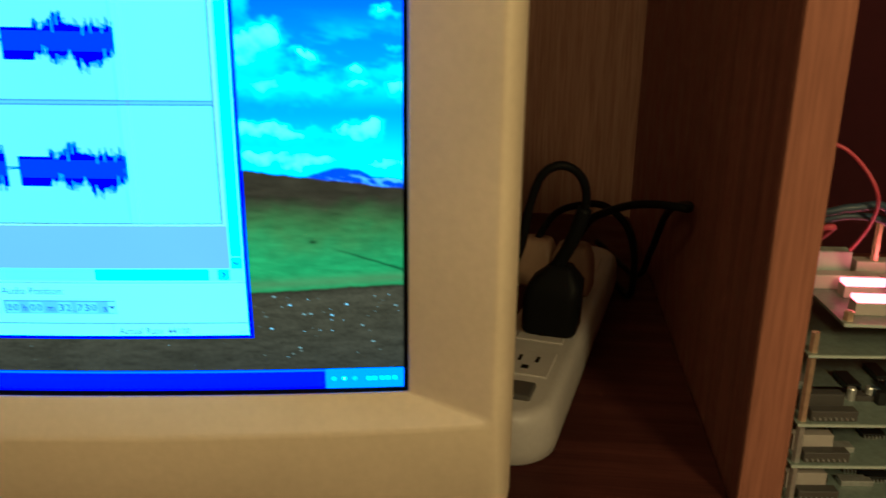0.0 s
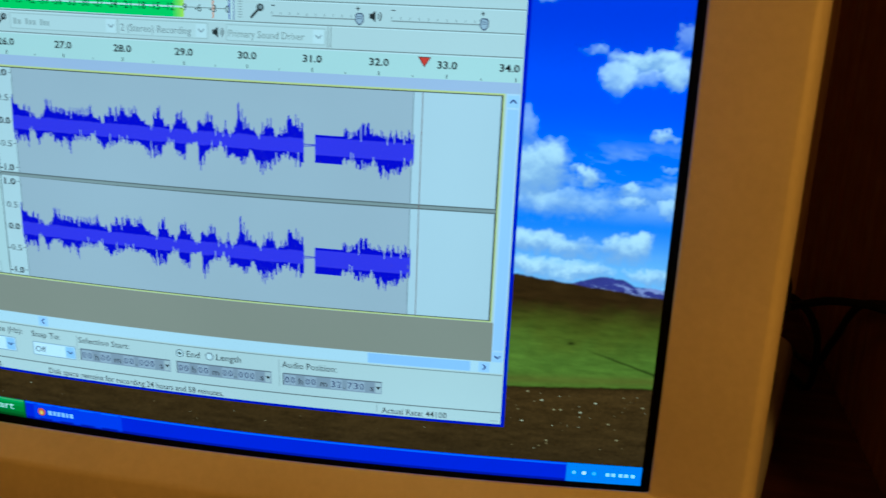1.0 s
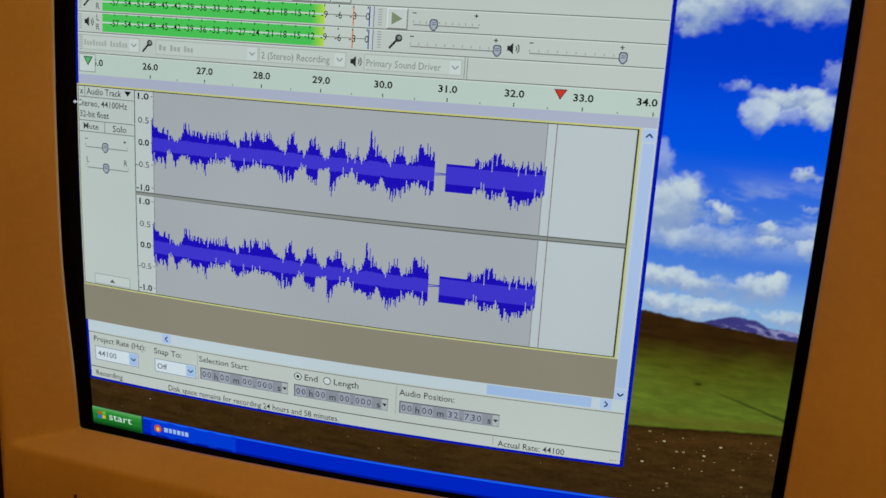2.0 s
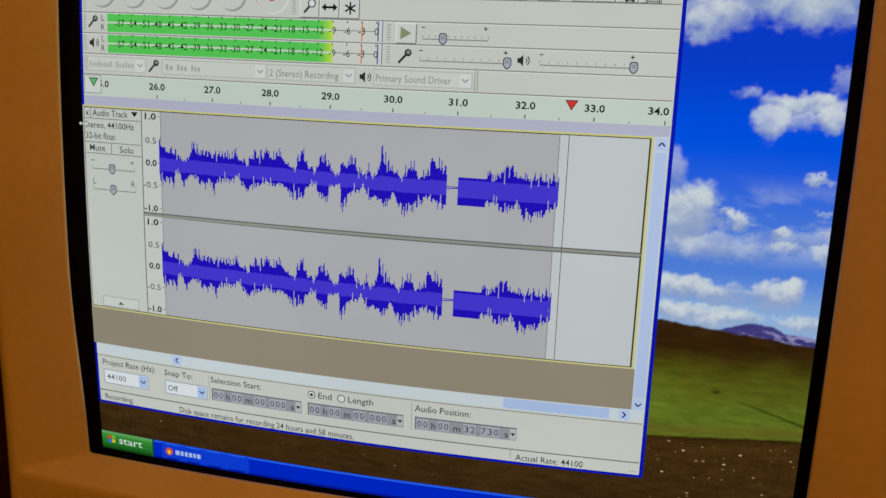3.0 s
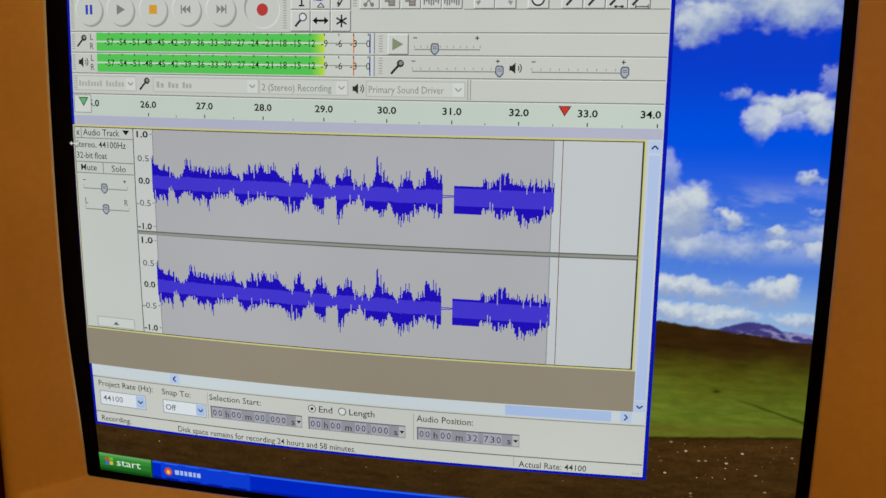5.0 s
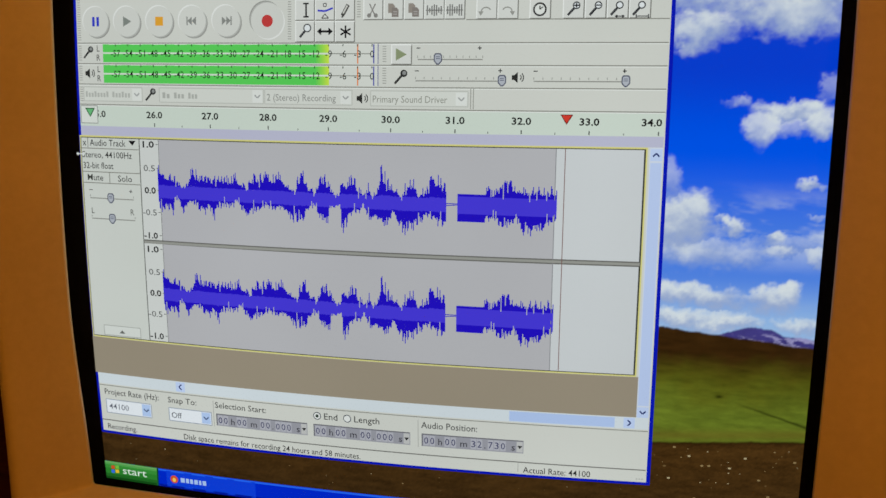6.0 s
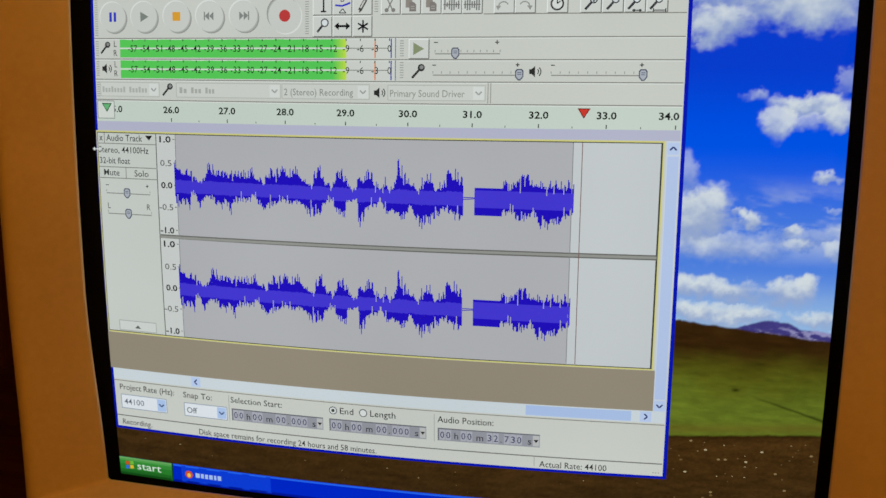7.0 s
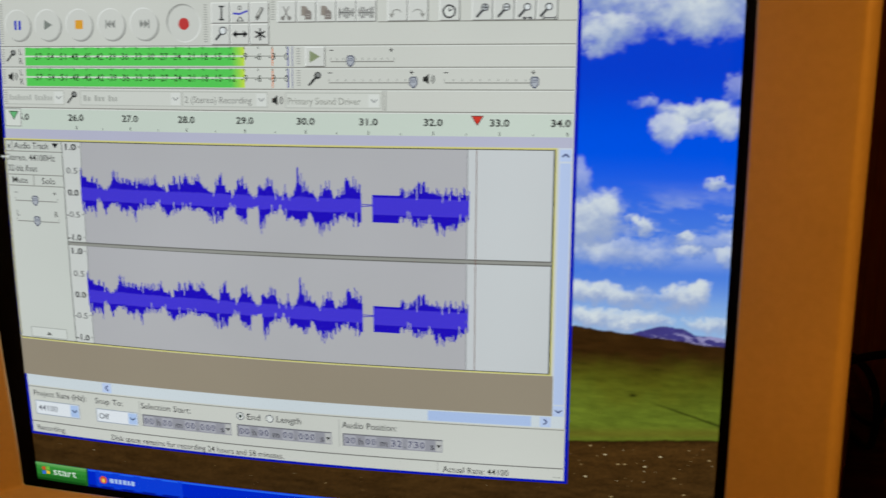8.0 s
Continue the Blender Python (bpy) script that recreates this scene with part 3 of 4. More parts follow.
# level meters
for v in (269.2, 240.6):
    meter = show("level_meter", tile(-466.5, -59, v - 13.2, v + 12.8, 4), (212, 214, 204), window)
    for a, b in ((v + 1.2, v + 12.2), (v - 12.6, v - 1.0)):
        part("level_bar", tile(-466, -148, a, b, 5), glow((94, 205, 88)), meter)
        for k in range(8):
            part("level_bar_end", tile(-148 + 2.6 * k, -145.4 + 2.6 * k, a, b, 5), glow((94 + 15 * k, 205 + 3 * k, 88 - 2 * k)), meter)
    part("meter_line", line(-466, v + 0.1, -128, v + 0.1, 1.6, 6), glow((214, 226, 206)), meter)
    part("meter_line", line(-128, v + 0.1, -70, v + 0.1, 1.0, 6), glow((120, 122, 112)), meter)
    part("peak_line", tile(-88.5, -86.9, v - 12.6, v + 12.4, 6), glow((226, 120, 48)), meter)
    part("clip_line", tile(-66.6, -65.0, v - 12.6, v + 12.4, 6), glow((64, 66, 160)), meter)
    part("meter_end", line(-60, v - 13, -60, v + 13, 1.2, 6), glow((110, 110, 150)), meter)
    for k in range(20):
        db = -57 + 3 * k
        u = -445.3 + 19.85 * k
        part("tick", tile(u - 0.6, u + 0.6, v + 9.5, v + (12.4 if k % 4 != 3 else 12.6), 7), glow((40, 60, 36)), meter)
        writing(str(db), u, v - 0.2, 9.0, (24, 36, 22), 8, meter, wide=(14.6 if db <= -10 else 9.0) if db else 5.2, mid=True)
    for t, dv in (("L", 6.5), ("R", -6.2)):
        writing(t, -473.5, v + dv, 8.5, (70, 72, 66), 6, window, mid=True)


def mic_mark(u, v, s=1.0):
    bm = bmesh.new()
    line(u - 9 * s, v - 9 * s, u + 2 * s, v + 3 * s, 3.4 * s, 6, bm)
    disc(u + 5 * s, v + 6 * s, 5.4 * s, 6, bm, 16)
    show("microphone_mark", bm, (48, 50, 48), window)
    show("microphone_mark_head", disc(u + 5.6 * s, v + 6.6 * s, 3.0 * s, 7, n=12), (140, 142, 138), window)


def sound_mark(u, v):
    bm = bmesh.new()
    shape([(u - 8, v - 3), (u - 5, v - 3), (u - 0.5, v - 7), (u - 0.5, v + 7), (u - 5, v + 3), (u - 8, v + 3)], 6, bm)
    for r in (4.0, 7.0):
        for k in range(4):
            a, b = radians(-48 + 24 * k), radians(-24 + 24 * k)
            line(u + r * math.cos(a), v + r * math.sin(a), u + r * math.cos(b), v + r * math.sin(b), 1.3, 6, bm)
    show("loudspeaker_mark", bm, (44, 46, 44), window)


mic_mark(-490, 269.5, 0.8), mic_mark(-392, 212, 0.82), mic_mark(-29.5, 239, 0.88)
sound_mark(-488, 241), sound_mark(-81, 211.5), sound_mark(124, 239.5)

# sliders


def slider(u0, u1, v, at, marks, parent, layer=5):
    s = show("slider", line(u0, v, u1, v, 1.4, layer), (140, 140, 132), parent)
    for k in range(marks):
        u = u0 + (u1 - u0) * k / (marks - 1)
        part("tick", tile(u - 0.5, u + 0.5, v + 2, v + 5, layer), glow((150, 150, 142)), s)
    out = [(at - 3.4, v + 8), (at + 3.4, v + 8), (at + 5.4, v + 5.4), (at + 5.4, v - 2.2), (at + 1.6, v - 6.6), (at - 1.6, v - 6.6), (at - 5.4, v - 2.2), (at - 5.4, v + 5.4)]
    t = show("slider_thumb", shape(out, layer + 2), (84, 88, 104), parent)
    part("thumb_face", shape([(at + (u - at) * 0.74, v + 1 + (q - v - 1) * 0.78) for u, q in out], layer + 3), glow((176, 180, 186)), t)
    part("thumb_mark", tile(at - 2.6, at + 2.6, v + 3, v + 4, layer + 4, tile(at - 2.6, at + 2.6, v + 0.6, v + 1.6, layer + 4)), glow((96, 100, 116)), t)


slider(-7, 78, 262, 19.7, 11, window), slider(-9.5, 104, 234.8, 103.4, 11, window), slider(144, 259, 234.8, 259, 11, window)
for u, v in ((-6, 276.5), (-8, 247.5), (146, 247.5)):
    show("minus_mark", tile(u - 2.5, u + 2.5, v - 0.6, v + 0.6, 6), INK, window)
for u, v in ((74, 276.5), (101, 248), (257, 248)):
    show("plus_mark", tile(u - 2.5, u + 2.5, v - 0.6, v + 0.6, 6, tile(u - 0.6, u + 0.6, v - 2.5, v + 2.5, 6)), INK, window)
key(-42.5, -15.2, 255.8, 281.4)
show("play_mark", shape([(-36, 260.5), (-21.5, 268.5), (-36, 276.5)], 8), (138, 148, 112), window)

# device row


def combo(u0, u1, v0, v1, lit=False):
    b = show("drop_down_box", tile(u0, u1, v0, v1, 4), (228, 232, 234) if lit else (211, 213, 203), window)
    part("box_edge", frame_lines(u0, u1, v0, v1, 1.1, 5), glow((140, 150, 165) if lit else (184, 186, 176)), b)
    part("arrow_box", tile(u1 - 16, u1 - 1.5, v0 + 1.5, v1 - 1.5, 5), glow((176, 198, 232) if lit else (220, 222, 214)), b)
    bm = bmesh.new()
    m, h = u1 - 8.7, (v0 + v1) / 2
    line(m - 4, h + 2, m, h - 2, 1.9, 6, bm), line(m, h - 2, m + 4, h + 2, 1.9, 6, bm)
    part("arrow", bm, glow((52, 68, 110) if lit else (160, 162, 158)), b)
    return b


combo(-500, -405, 202.5, 222), combo(-378, -221, 202.5, 222), combo(-219, -95.5, 202.5, 222), combo(-70, 60, 202, 221.5)


def word_bars(u0, u1, v, high, rgb, layer, parent):
    """A word that stays unlettered: a row of letter-wide bars."""
    n = max(1, round((u1 - u0) / 5.2))
    w = (u1 - u0) / n
    bm = bmesh.new()
    for k in range(n):
        tall = high * (1.0 if k == 0 or k % 4 == 3 else 0.74)
        tile(u0 + w * k, u0 + w * k + w * 0.68, v - high / 2, v - high / 2 + tall, layer, bm)
    show("writing_bar", bm, rgb, parent)


for u0, u1 in ((-497, -458), (-453, -423)):
    word_bars(u0, u1, 212, 8, (178, 180, 171), 6, window)
for u0, u1 in ((-373, -360), (-355, -338), (-333, -318)):
    word_bars(u0, u1, 212, 8, (172, 174, 165), 6, window)
writing("2 (Stereo) Recording", -216, 211.5, 9, (140, 141, 134), 6, window, wide=98)
writing("Primary Sound Driver", -67, 211, 9, (146, 147, 136), 6, window, wide=100)
show("toolbar_line", line(63.5, 199, 63.5, 225, 1.1, 5, line(67, 199, 67, 225, 1.1, 5)), (150, 150, 140), window)

# time ruler
ruler = show("time_ruler", tile(-508, 309, 167, 196.3, 4), (204, 214, 200), window)
show("ruler_margin", tile(-508, 309, 153.6, 167, 4), (186, 186, 204), window)
for k in range(9):
    u = -387 + 86.13 * k
    writing("%.1f" % (26 + k), min(u, 293.5), 184.5, 8.8, (18, 20, 20), 6, ruler, wide=25, mid=True, bold=True)
    part("tick", tile(u - 0.7, u + 0.7, 168, 173, 6), glow((60, 62, 62)), ruler)
    if k < 8:
        part("tick", tile(u + 42.5, u + 43.5, 168, 170.5, 6), glow((90, 92, 92)), ruler)
writing("5.0", -474, 184.5, 8.8, (18, 20, 20), 6, ruler, wide=17, mid=True, bold=True)
show("pin_button", tile(-506, -478.5, 171, 196, 7), (216, 220, 210), window)
show("pin_button_edge", frame_lines(-506, -478.5, 171, 195.6, 1.2, 8), (150, 152, 146), window)
show("pin_mark", shape([(-499, 192.5), (-482.5, 192.5), (-490.8, 179.5)], 8), (52, 96, 60), window)
show("pin_mark_face", shape([(-496.3, 191), (-485.2, 191), (-490.8, 182)], 9), (108, 184, 120), window)
show("play_head", shape([(179, 193.5), (195.5, 193.5), (187.2, 180.5)], 8), (108, 34, 30), window)
show("play_head_face", shape([(181, 192.4), (193.5, 192.4), (187.2, 182.6)], 9), (208, 60, 46), window)

# the recorded track
track = show("track", tile(-511, 290, -149.8, 153.4, 4), (212, 206, 128), window, "sound track panel with two blue waveforms")
show("track_edge", tile(-509.4, 288, -147.8, 151.2, 5), (60, 62, 56), window)
panel = show("track_panel", tile(-508.4, -413.6, -146.6, 150.0, 6), (205, 208, 199), window)
show("level_ruler", tile(-412.4, -382.6, -146.6, 150.0, 6), (208, 210, 204), window)
for v0, v1 in ((6.4, 150), (-146.6, -0.4)):
    show("recorded_field", tile(-382, 175.5, v0, v1, 6), (181, 180, 181), track)
    show("empty_field", tile(175.5, 285.8, v0, v1, 6), (203, 206, 205), track)
show("channel_line", tile(-412, 287, -0.4, 6.4, 7), (104, 104, 98), track)
show("channel_line_face", tile(-412, 287, 1.3, 4.8, 8), (150, 150, 142), track)
show("record_edge", tile(174.9, 175.9, -146, 150, 8), (132, 132, 134), track)
show("cursor_line", tile(186.6, 187.6, -146, 150, 9), (120, 84, 78), track)

COUNT = 490             # columns of the recording, 26 to 32.5 seconds
# how loud the recording is above and below its middle line: second, loudness
ABOVE_EARLY = [(26.0, 0.3), (26.05, 0.55), (26.1, 0.46), (26.16, 0.36), (26.3, 0.30), (26.44, 0.12), (26.5, 0.1), (26.57, 0.2), (26.62, 0.5), (26.74, 0.36), (26.95, 0.3), (27.2, 0.3), (27.36, 0.32),
               (27.4, 0.52), (27.44, 0.33), (27.56, 0.2), (27.6, 0.11), (27.68, 0.34), (27.8, 0.42), (28.02, 0.4), (28.18, 0.46), (28.24, 0.34), (28.4, 0.17), (28.42, 0.06), (28.46, 0.3), (28.55, 0.48), (28.62, 0.3), (28.76, 0.12)]
ABOVE_LATE = [(28.8, 0.28), (28.92, 0.46), (28.99, 0.34), (29.05, 0.13), (29.16, 0.1), (29.2, 0.45), (29.28, 0.32), (29.42, 0.48), (29.45, 0.24), (29.58, 0.13), (29.64, 0.34), (29.7, 0.1), (29.82, 0.3),
              (29.85, 0.8), (29.88, 0.55), (30.02, 0.34), (30.16, 0.14), (30.28, 0.44), (30.4, 0.34), (30.42, 0.12), (30.5, 0.26), (30.6, 0.3), (30.62, 0.78), (30.66, 0.7), (30.7, 0.52), (30.86, 0.36)]
BELOW_EARLY = [(26.0, 0.3), (26.08, 0.46), (26.16, 0.34), (26.28, 0.48), (26.31, 0.14), (26.4, 0.2), (26.42, 0.44), (26.5, 0.42), (26.58, 0.22), (26.72, 0.26), (26.86, 0.5), (26.92, 0.28), (27.02, 0.54),
               (27.08, 0.28), (27.38, 0.24), (27.41, 0.12), (27.5, 0.28), (27.6, 0.52), (27.72, 0.32), (27.86, 0.25), (28.18, 0.25), (28.3, 0.34), (28.42, 0.48), (28.55, 0.5), (28.62, 0.26), (28.78, 0.15)]
BELOW_LATE = [(28.8, 0.36), (28.9, 0.46), (28.96, 0.5), (29.0, 0.2), (29.18, 0.12), (29.2, 0.68), (29.26, 0.5), (29.36, 0.32), (29.5, 0.24), (29.56, 0.12), (29.68, 0.48), (29.76, 0.34), (29.9, 0.44),
              (30.0, 0.42), (30.03, 0.18), (30.12, 0.48), (30.2, 0.58), (30.36, 0.5), (30.48, 0.36), (30.6, 0.24), (30.72, 0.38), (30.86, 0.48)]
TONE_ABOVE = [(31.05, 0.2), (31.48, 0.2), (31.5, 0.38), (31.56, 0.24), (31.7, 0.36), (31.86, 0.42), (31.95, 0.34), (32.15, 0.34), (32.55, 0.32)]
TONE_BELOW = [(31.05, 0.31), (31.48, 0.31), (31.5, 0.28), (31.66, 0.34), (31.82, 0.44), (31.95, 0.26), (32.06, 0.5), (32.25, 0.5), (32.4, 0.36), (32.55, 0.3)]


def loudness(x, marks):
    return np.interp(x, [m[0] for m in marks], [m[1] for m in marks])


for mid in (78.4, -73.0):
    rng = random.Random(12)
    outer, inner = bmesh.new(), bmesh.new()
    for k in range(COUNT):
        x = 26.02 + k * 1.15 / 86.13
        p, q = loudness(x, ABOVE_EARLY + ABOVE_LATE), loudness(x, BELOW_EARLY + BELOW_LATE)
        tone = x > 31.05
        if tone:
            p, q = loudness(x, TONE_ABOVE), loudness(x, TONE_BELOW)
        even = tone and x < 31.48
        hair = [rng.random() for _ in range(6)]
        a = p if even else p * (0.62 + 0.16 * hair[0] + (0.16 + 0.30 * hair[1] if hair[2] > 0.62 else 0.0)) - (0.16 * hair[1] if hair[2] < 0.10 else 0.0)
        b = q if even else q * (0.62 + 0.18 * hair[3] + (0.12 + 0.20 * hair[4] if hair[5] > 0.62 else 0.0)) - (0.14 * hair[4] if hair[5] < 0.10 else 0.0)
        a, b = max(a, 0.04), max(b, 0.05)
        c, d = 0.085 + 0.045 * p + 0.02 * hair[0], 0.115 + 0.05 * q + 0.02 * hair[3]
        if tone:
            c, d = 0.155, 0.165
        u = -387 + 86.13 * (x - 26)
        m_ = mid - 5 * (x - 26) / 6.5
        if 30.87 < x < 31.05:       # a pause: two hairlines
            drop = 2.0 * (x - 30.87)
            tile(u, u + 1.16, m_ + 0.5, m_ + 1.6, 7, outer, 400)
            tile(u, u + 1.16, m_ - 2.2 + drop * 4, m_ - 1.1 + drop * 4, 7, outer, 400)
            continue
        tile(u, u + 1.16, m_ - 72 * b, m_ + 72 * a, 7, outer, 400)
        tile(u, u + 1.16, m_ - 72 * min(b, d), m_ + 72 * min(a, c), 8, inner, 400)
    show("waveform", outer, (32, 16, 188), track, "dark blue sound waveform")
    show("waveform_core", inner, (70, 57, 211), track)

# track panel
show("panel_line", tile(-508, -414, 134.4, 135.6, 7, tile(-498, -496.8, 135.6, 150, 7)), EDGE, panel)
show("panel_line", tile(-508, -414, 100.6, 101.8, 7, tile(-508, -414, 84.6, 85.8, 7, tile(-464.4, -463.2, 85.8, 100.6, 7))), EDGE, panel)
writing("x", -503, 143.6, 9.5, INK, 8, panel, mid=True)
writing("Audio Track", -494, 143.4, 9.2, INK, 8, panel, wide=59)
show("panel_arrow", shape([(-430, 147.5), (-418.5, 147.5), (-424.2, 140.5)], 8), INK, panel)
writing("Stereo, 44100Hz", -507.5, 126.2, 9, (38, 40, 38), 8, panel, wide=82)
writing("32-bit float", -506.5, 110.6, 9, (38, 40, 38), 8, panel, wide=50)
writing("Mute", -487.5, 93.4, 9, (48, 50, 46), 8, panel, wide=26, mid=True)
writing("Solo", -438.5, 93.0, 9, (48, 50, 46), 8, panel, wide=23, mid=True)
slider(-498, -426, 63, -463.6, 2, panel, 7), slider(-497, -425, 33, -462.8, 2, panel, 7)
show("minus_mark", tile(-499, -493.6, 74.4, 75.4, 8), INK, panel)
show("plus_mark", tile(-432.5, -427.5, 74.5, 75.5, 8, tile(-430.5, -429.5, 72.5, 77.5, 8)), INK, panel)
writing("L", -494.6, 44.8, 8.6, (84, 86, 80), 8, panel, mid=True)
writing("R", -429.1, 44.8, 8.6, (84, 86, 80), 8, panel, mid=True)
show("collapse_button", tile(-490, -428, -145, -130, 7), (212, 215, 207), panel)
show("collapse_edge", frame_lines(-490, -428, -145, -130, 1.0, 8), (160, 162, 154), panel)
show("collapse_arrow", shape([(-464, -141), (-454, -141), (-459, -136)], 8), (96, 98, 92), panel)
for mid in (78.4, -73.0):
    for k in (1.0, 0.5, 0.0, -0.5, -1.0):
        v = mid + 66 * k - (1.5 if k else 0) * (1 if k > 0 else -1) + (0 if abs(k) < 1 else 0.5 * k)
        strong = abs(k) != 0.5
        writing("%.1f" % k, -388.5 if k > -0.1 else -388.5, v, 8.6, (24, 26, 26) if strong else (84, 86, 84), 8, window, wide=18 if k >= 0 else 22, mid=False, bold=strong).location.x -= (18 if k >= 0 else 22) * PX
        show("tick", tile(-386.5, -383.4, v - 0.5, v + 0.5, 8), (80, 82, 80), window)
show("channel_line", tile(-412, -383, 5.6, 6.6, 8), (110, 112, 104), window)

# empty ground below the track, scroll bars
show("empty_ground", tile(-512, 292.6, -207, -150, 4), (152, 141, 121), window)
show("scroll_bar", tile(292.6, 309, -207, 153.4, 5), (206, 214, 226), window)
show("scroll_thumb", tile(294, 308, -190, 134, 6), (186, 202, 234), window)
show("scroll_bar", tile(-508, 309, -224, -207, 5), (210, 218, 220), window)
show("scroll_thumb", tile(122.7, 264.6, -222.8, -208.4, 6), (176, 196, 231), window)
for u, v, d in ((300.8, 144, "u"), (300.8, -199.5, "d"), (-368, -215.5, "l"), (283.7, -215.5, "r")):
    show("scroll_button", tile(u - 7.4, u + 7.4, v - 7.4, v + 7.4, 7), (190, 206, 236), window)
    du, dv = {"u": (0, 1), "d": (0, -1), "l": (-1, 0), "r": (1, 0)}[d]
    bm = bmesh.new()
    for s in (-1, 1):
        line(u - 2 * du + 4 * s * dv, v - 2 * dv + 4 * s * du, u + 2.2 * du, v + 2.2 * dv, 2.0, 8, bm)
    show("scroll_arrow", bm, (44, 58, 110), window)

# selection bar
show("toolbar_line", line(-508, -226.5, 309, -226.5, 1.2, 5), EDGE, window)
show("toolbar_line", line(-508, -283.4, 309, -283.4, 1.6, 5, line(-508, -275 - 8.4, -507, -283.4, 1, 5)), (112, 112, 106), window)
writing("Project Rate (Hz):", -499, -236.5, 9, (38, 38, 38), 6, window, wide=93)
writing("Snap To:", -390.5, -237.5, 9, (38, 38, 38), 6, window, wide=47)
writing("Selection Start:", -313, -237.5, 9, (38, 38, 38), 6, window, wide=81)
combo(-498, -420, -271, -249, True), combo(-390, -320, -271, -250.5, True)
writing("44100", -493, -260, 9, (96, 100, 110), 6, window, wide=34)
writing("Off", -386, -261.5, 9, (70, 74, 80), 6, window, wide=17)
for u, on in ((-153.5, True), (-108.5, False)):
    show("radio_button", disc(u, -238.3, 6, 5, n=20), (70, 76, 84), window)
    show("radio_face", disc(u, -238.3, 4.8, 6, n=18), (224, 226, 220), window)
    if on:
        show("radio_mark", disc(u, -238.3, 2.5, 7, n=14), (44, 60, 48), window)
writing("End", -143, -238, 9.4, INK, 6, window, wide=20)
writing("Length", -98, -238, 9.4, INK, 6, window, wide=37)
writing("Audio Position:", -0.5, -238, 9.4, INK, 6, window, wide=79)
for u, digits in ((-312, "000000000"), (-159.5, "000000000"), (0, "000032730")):
    f = show("time_box", tile(u, u + 143, -270, -251, 5), (152, 152, 158), window)
    part("box_edge", tile(u, u + 143, -252.4, -251, 6, tile(u, u + 1.4, -270, -251, 6)), glow((98, 98, 104)), f)
    groups = [(digits[0:2], 3), ("h", 22.5), (digits[2:4], 33), ("m", 54.3), (digits[4:6], 70), (".", 88.6), (digits[6:9], 94), ("s", 125)]
    for t, du in groups:
        num = t[0].isdigit()
        if num:
            for k, ch in enumerate(t):
                part("digit_field", tile(u + du + 8.6 * k - 0.4, u + du + 8.6 * k + 7.4, -268.4, -253.4, 6), glow((176, 176, 182)), f)
                writing(ch, u + du + 8.6 * k + 3.5, -261, 9.6, (54, 56, 92), 7, f, wide=5.8 if ch != "1" else 3.0, mid=True)
        else:
            writing(t, u + du + (4 if t in "hs" else 5.5 if t == "m" else 0.9), -261.6, 9.6, (48, 48, 54), 7, f, mid=True, wide={"h": 5.4, "m": 9.5, ".": 1.6, "s": 5}[t])
    part("arrow_field", tile(u + 133.5, u + 142, -268.6, -252.8, 6), glow((190, 190, 186)), f)
    part("arrow", shape([(u + 134.4, -259), (u + 141.4, -259), (u + 137.9, -263.5)], 7), glow(INK), f)
for u in (-316, -5):
    show("toolbar_line", line(u, -272, u, -231, 1.0, 5), (168, 168, 160), window)
writing("Recording.", -499, -293.4, 8.6, (38, 38, 38), 6, window, wide=51)
writing("Disk space remains for recording 24 hours and 58 minutes.", -368, -294.6, 9, (32, 32, 32), 6, window, wide=278)
writing("Actual Rate: 44100", 143, -294.4, 9, (36, 36, 36), 6, window, wide=92)
show("toolbar_line", line(136, -298, 136, -285, 1, 5), (168, 168, 160), window)
for k in range(3):
    show("size_grip", tile(304 - 3.6 * k, 305.6 - 3.6 * k, -297.6, -296, 6), (150, 150, 144), window)

bm = bmesh.new()
line(-514, 126.5, -506, 126.5, 1.6, 12, bm)
for s_ in (-1, 1):
    shape([(-510 + s_ * 7.5, 126.5), (-510 + s_ * 3.5, 129.5), (-510 + s_ * 3.5, 123.5)], 12, bm)
show("pointer", bm, (214, 216, 212), window)

# glass over the tube
m, nt, p = material("tube_glass")
nt.nodes.remove(p)
clear, gloss, mix, fres = (nt.nodes.new(k) for k in ("ShaderNodeBsdfTransparent", "ShaderNodeBsdfGlossy", "ShaderNodeMixShader", "ShaderNodeFresnel"))
gloss.inputs["Roughness"].default_value = 0.12
fres.inputs["IOR"].default_value = 1.10
link(nt, fres.outputs["Fac"], mix.inputs["Fac"])
link(nt, clear.outputs[0], mix.inputs[1])
link(nt, gloss.outputs[0], mix.inputs[2])
link(nt, mix.outputs[0], nt.nodes["Material Output"].inputs["Surface"])
part("tube_glass", patch(-560, 555, -414, 414, 0.0016), m, monitor, "clear curved front glass", smooth=True)

# ---- marks on the bezel ----
mark = plastic("dark_red_grey_print", (0.10, 0.04, 0.035), 0.5)
badge = part("badge", box(-0.1541, -0.1535, -0.0139, -0.0110, H - 0.1502, H - 0.1444), mark, monitor, "small dark maker's badge drawn as plain strokes")
for x in (-0.1512, -0.1494, -0.1470):
    part("badge_stroke", box(x, x + 0.0006, -0.0139, -0.0110, H - 0.1502, H - 0.1456), mark, badge)

# ---- power strip on the desk ----
STRIP = pose(0.199, 0.093, DESK, 0, 0, -18)
strip = thing("power_strip", (0, 0, 0), "white plastic power strip lying on the desk beside the monitor", "power strip")
strip.matrix_world = STRIP


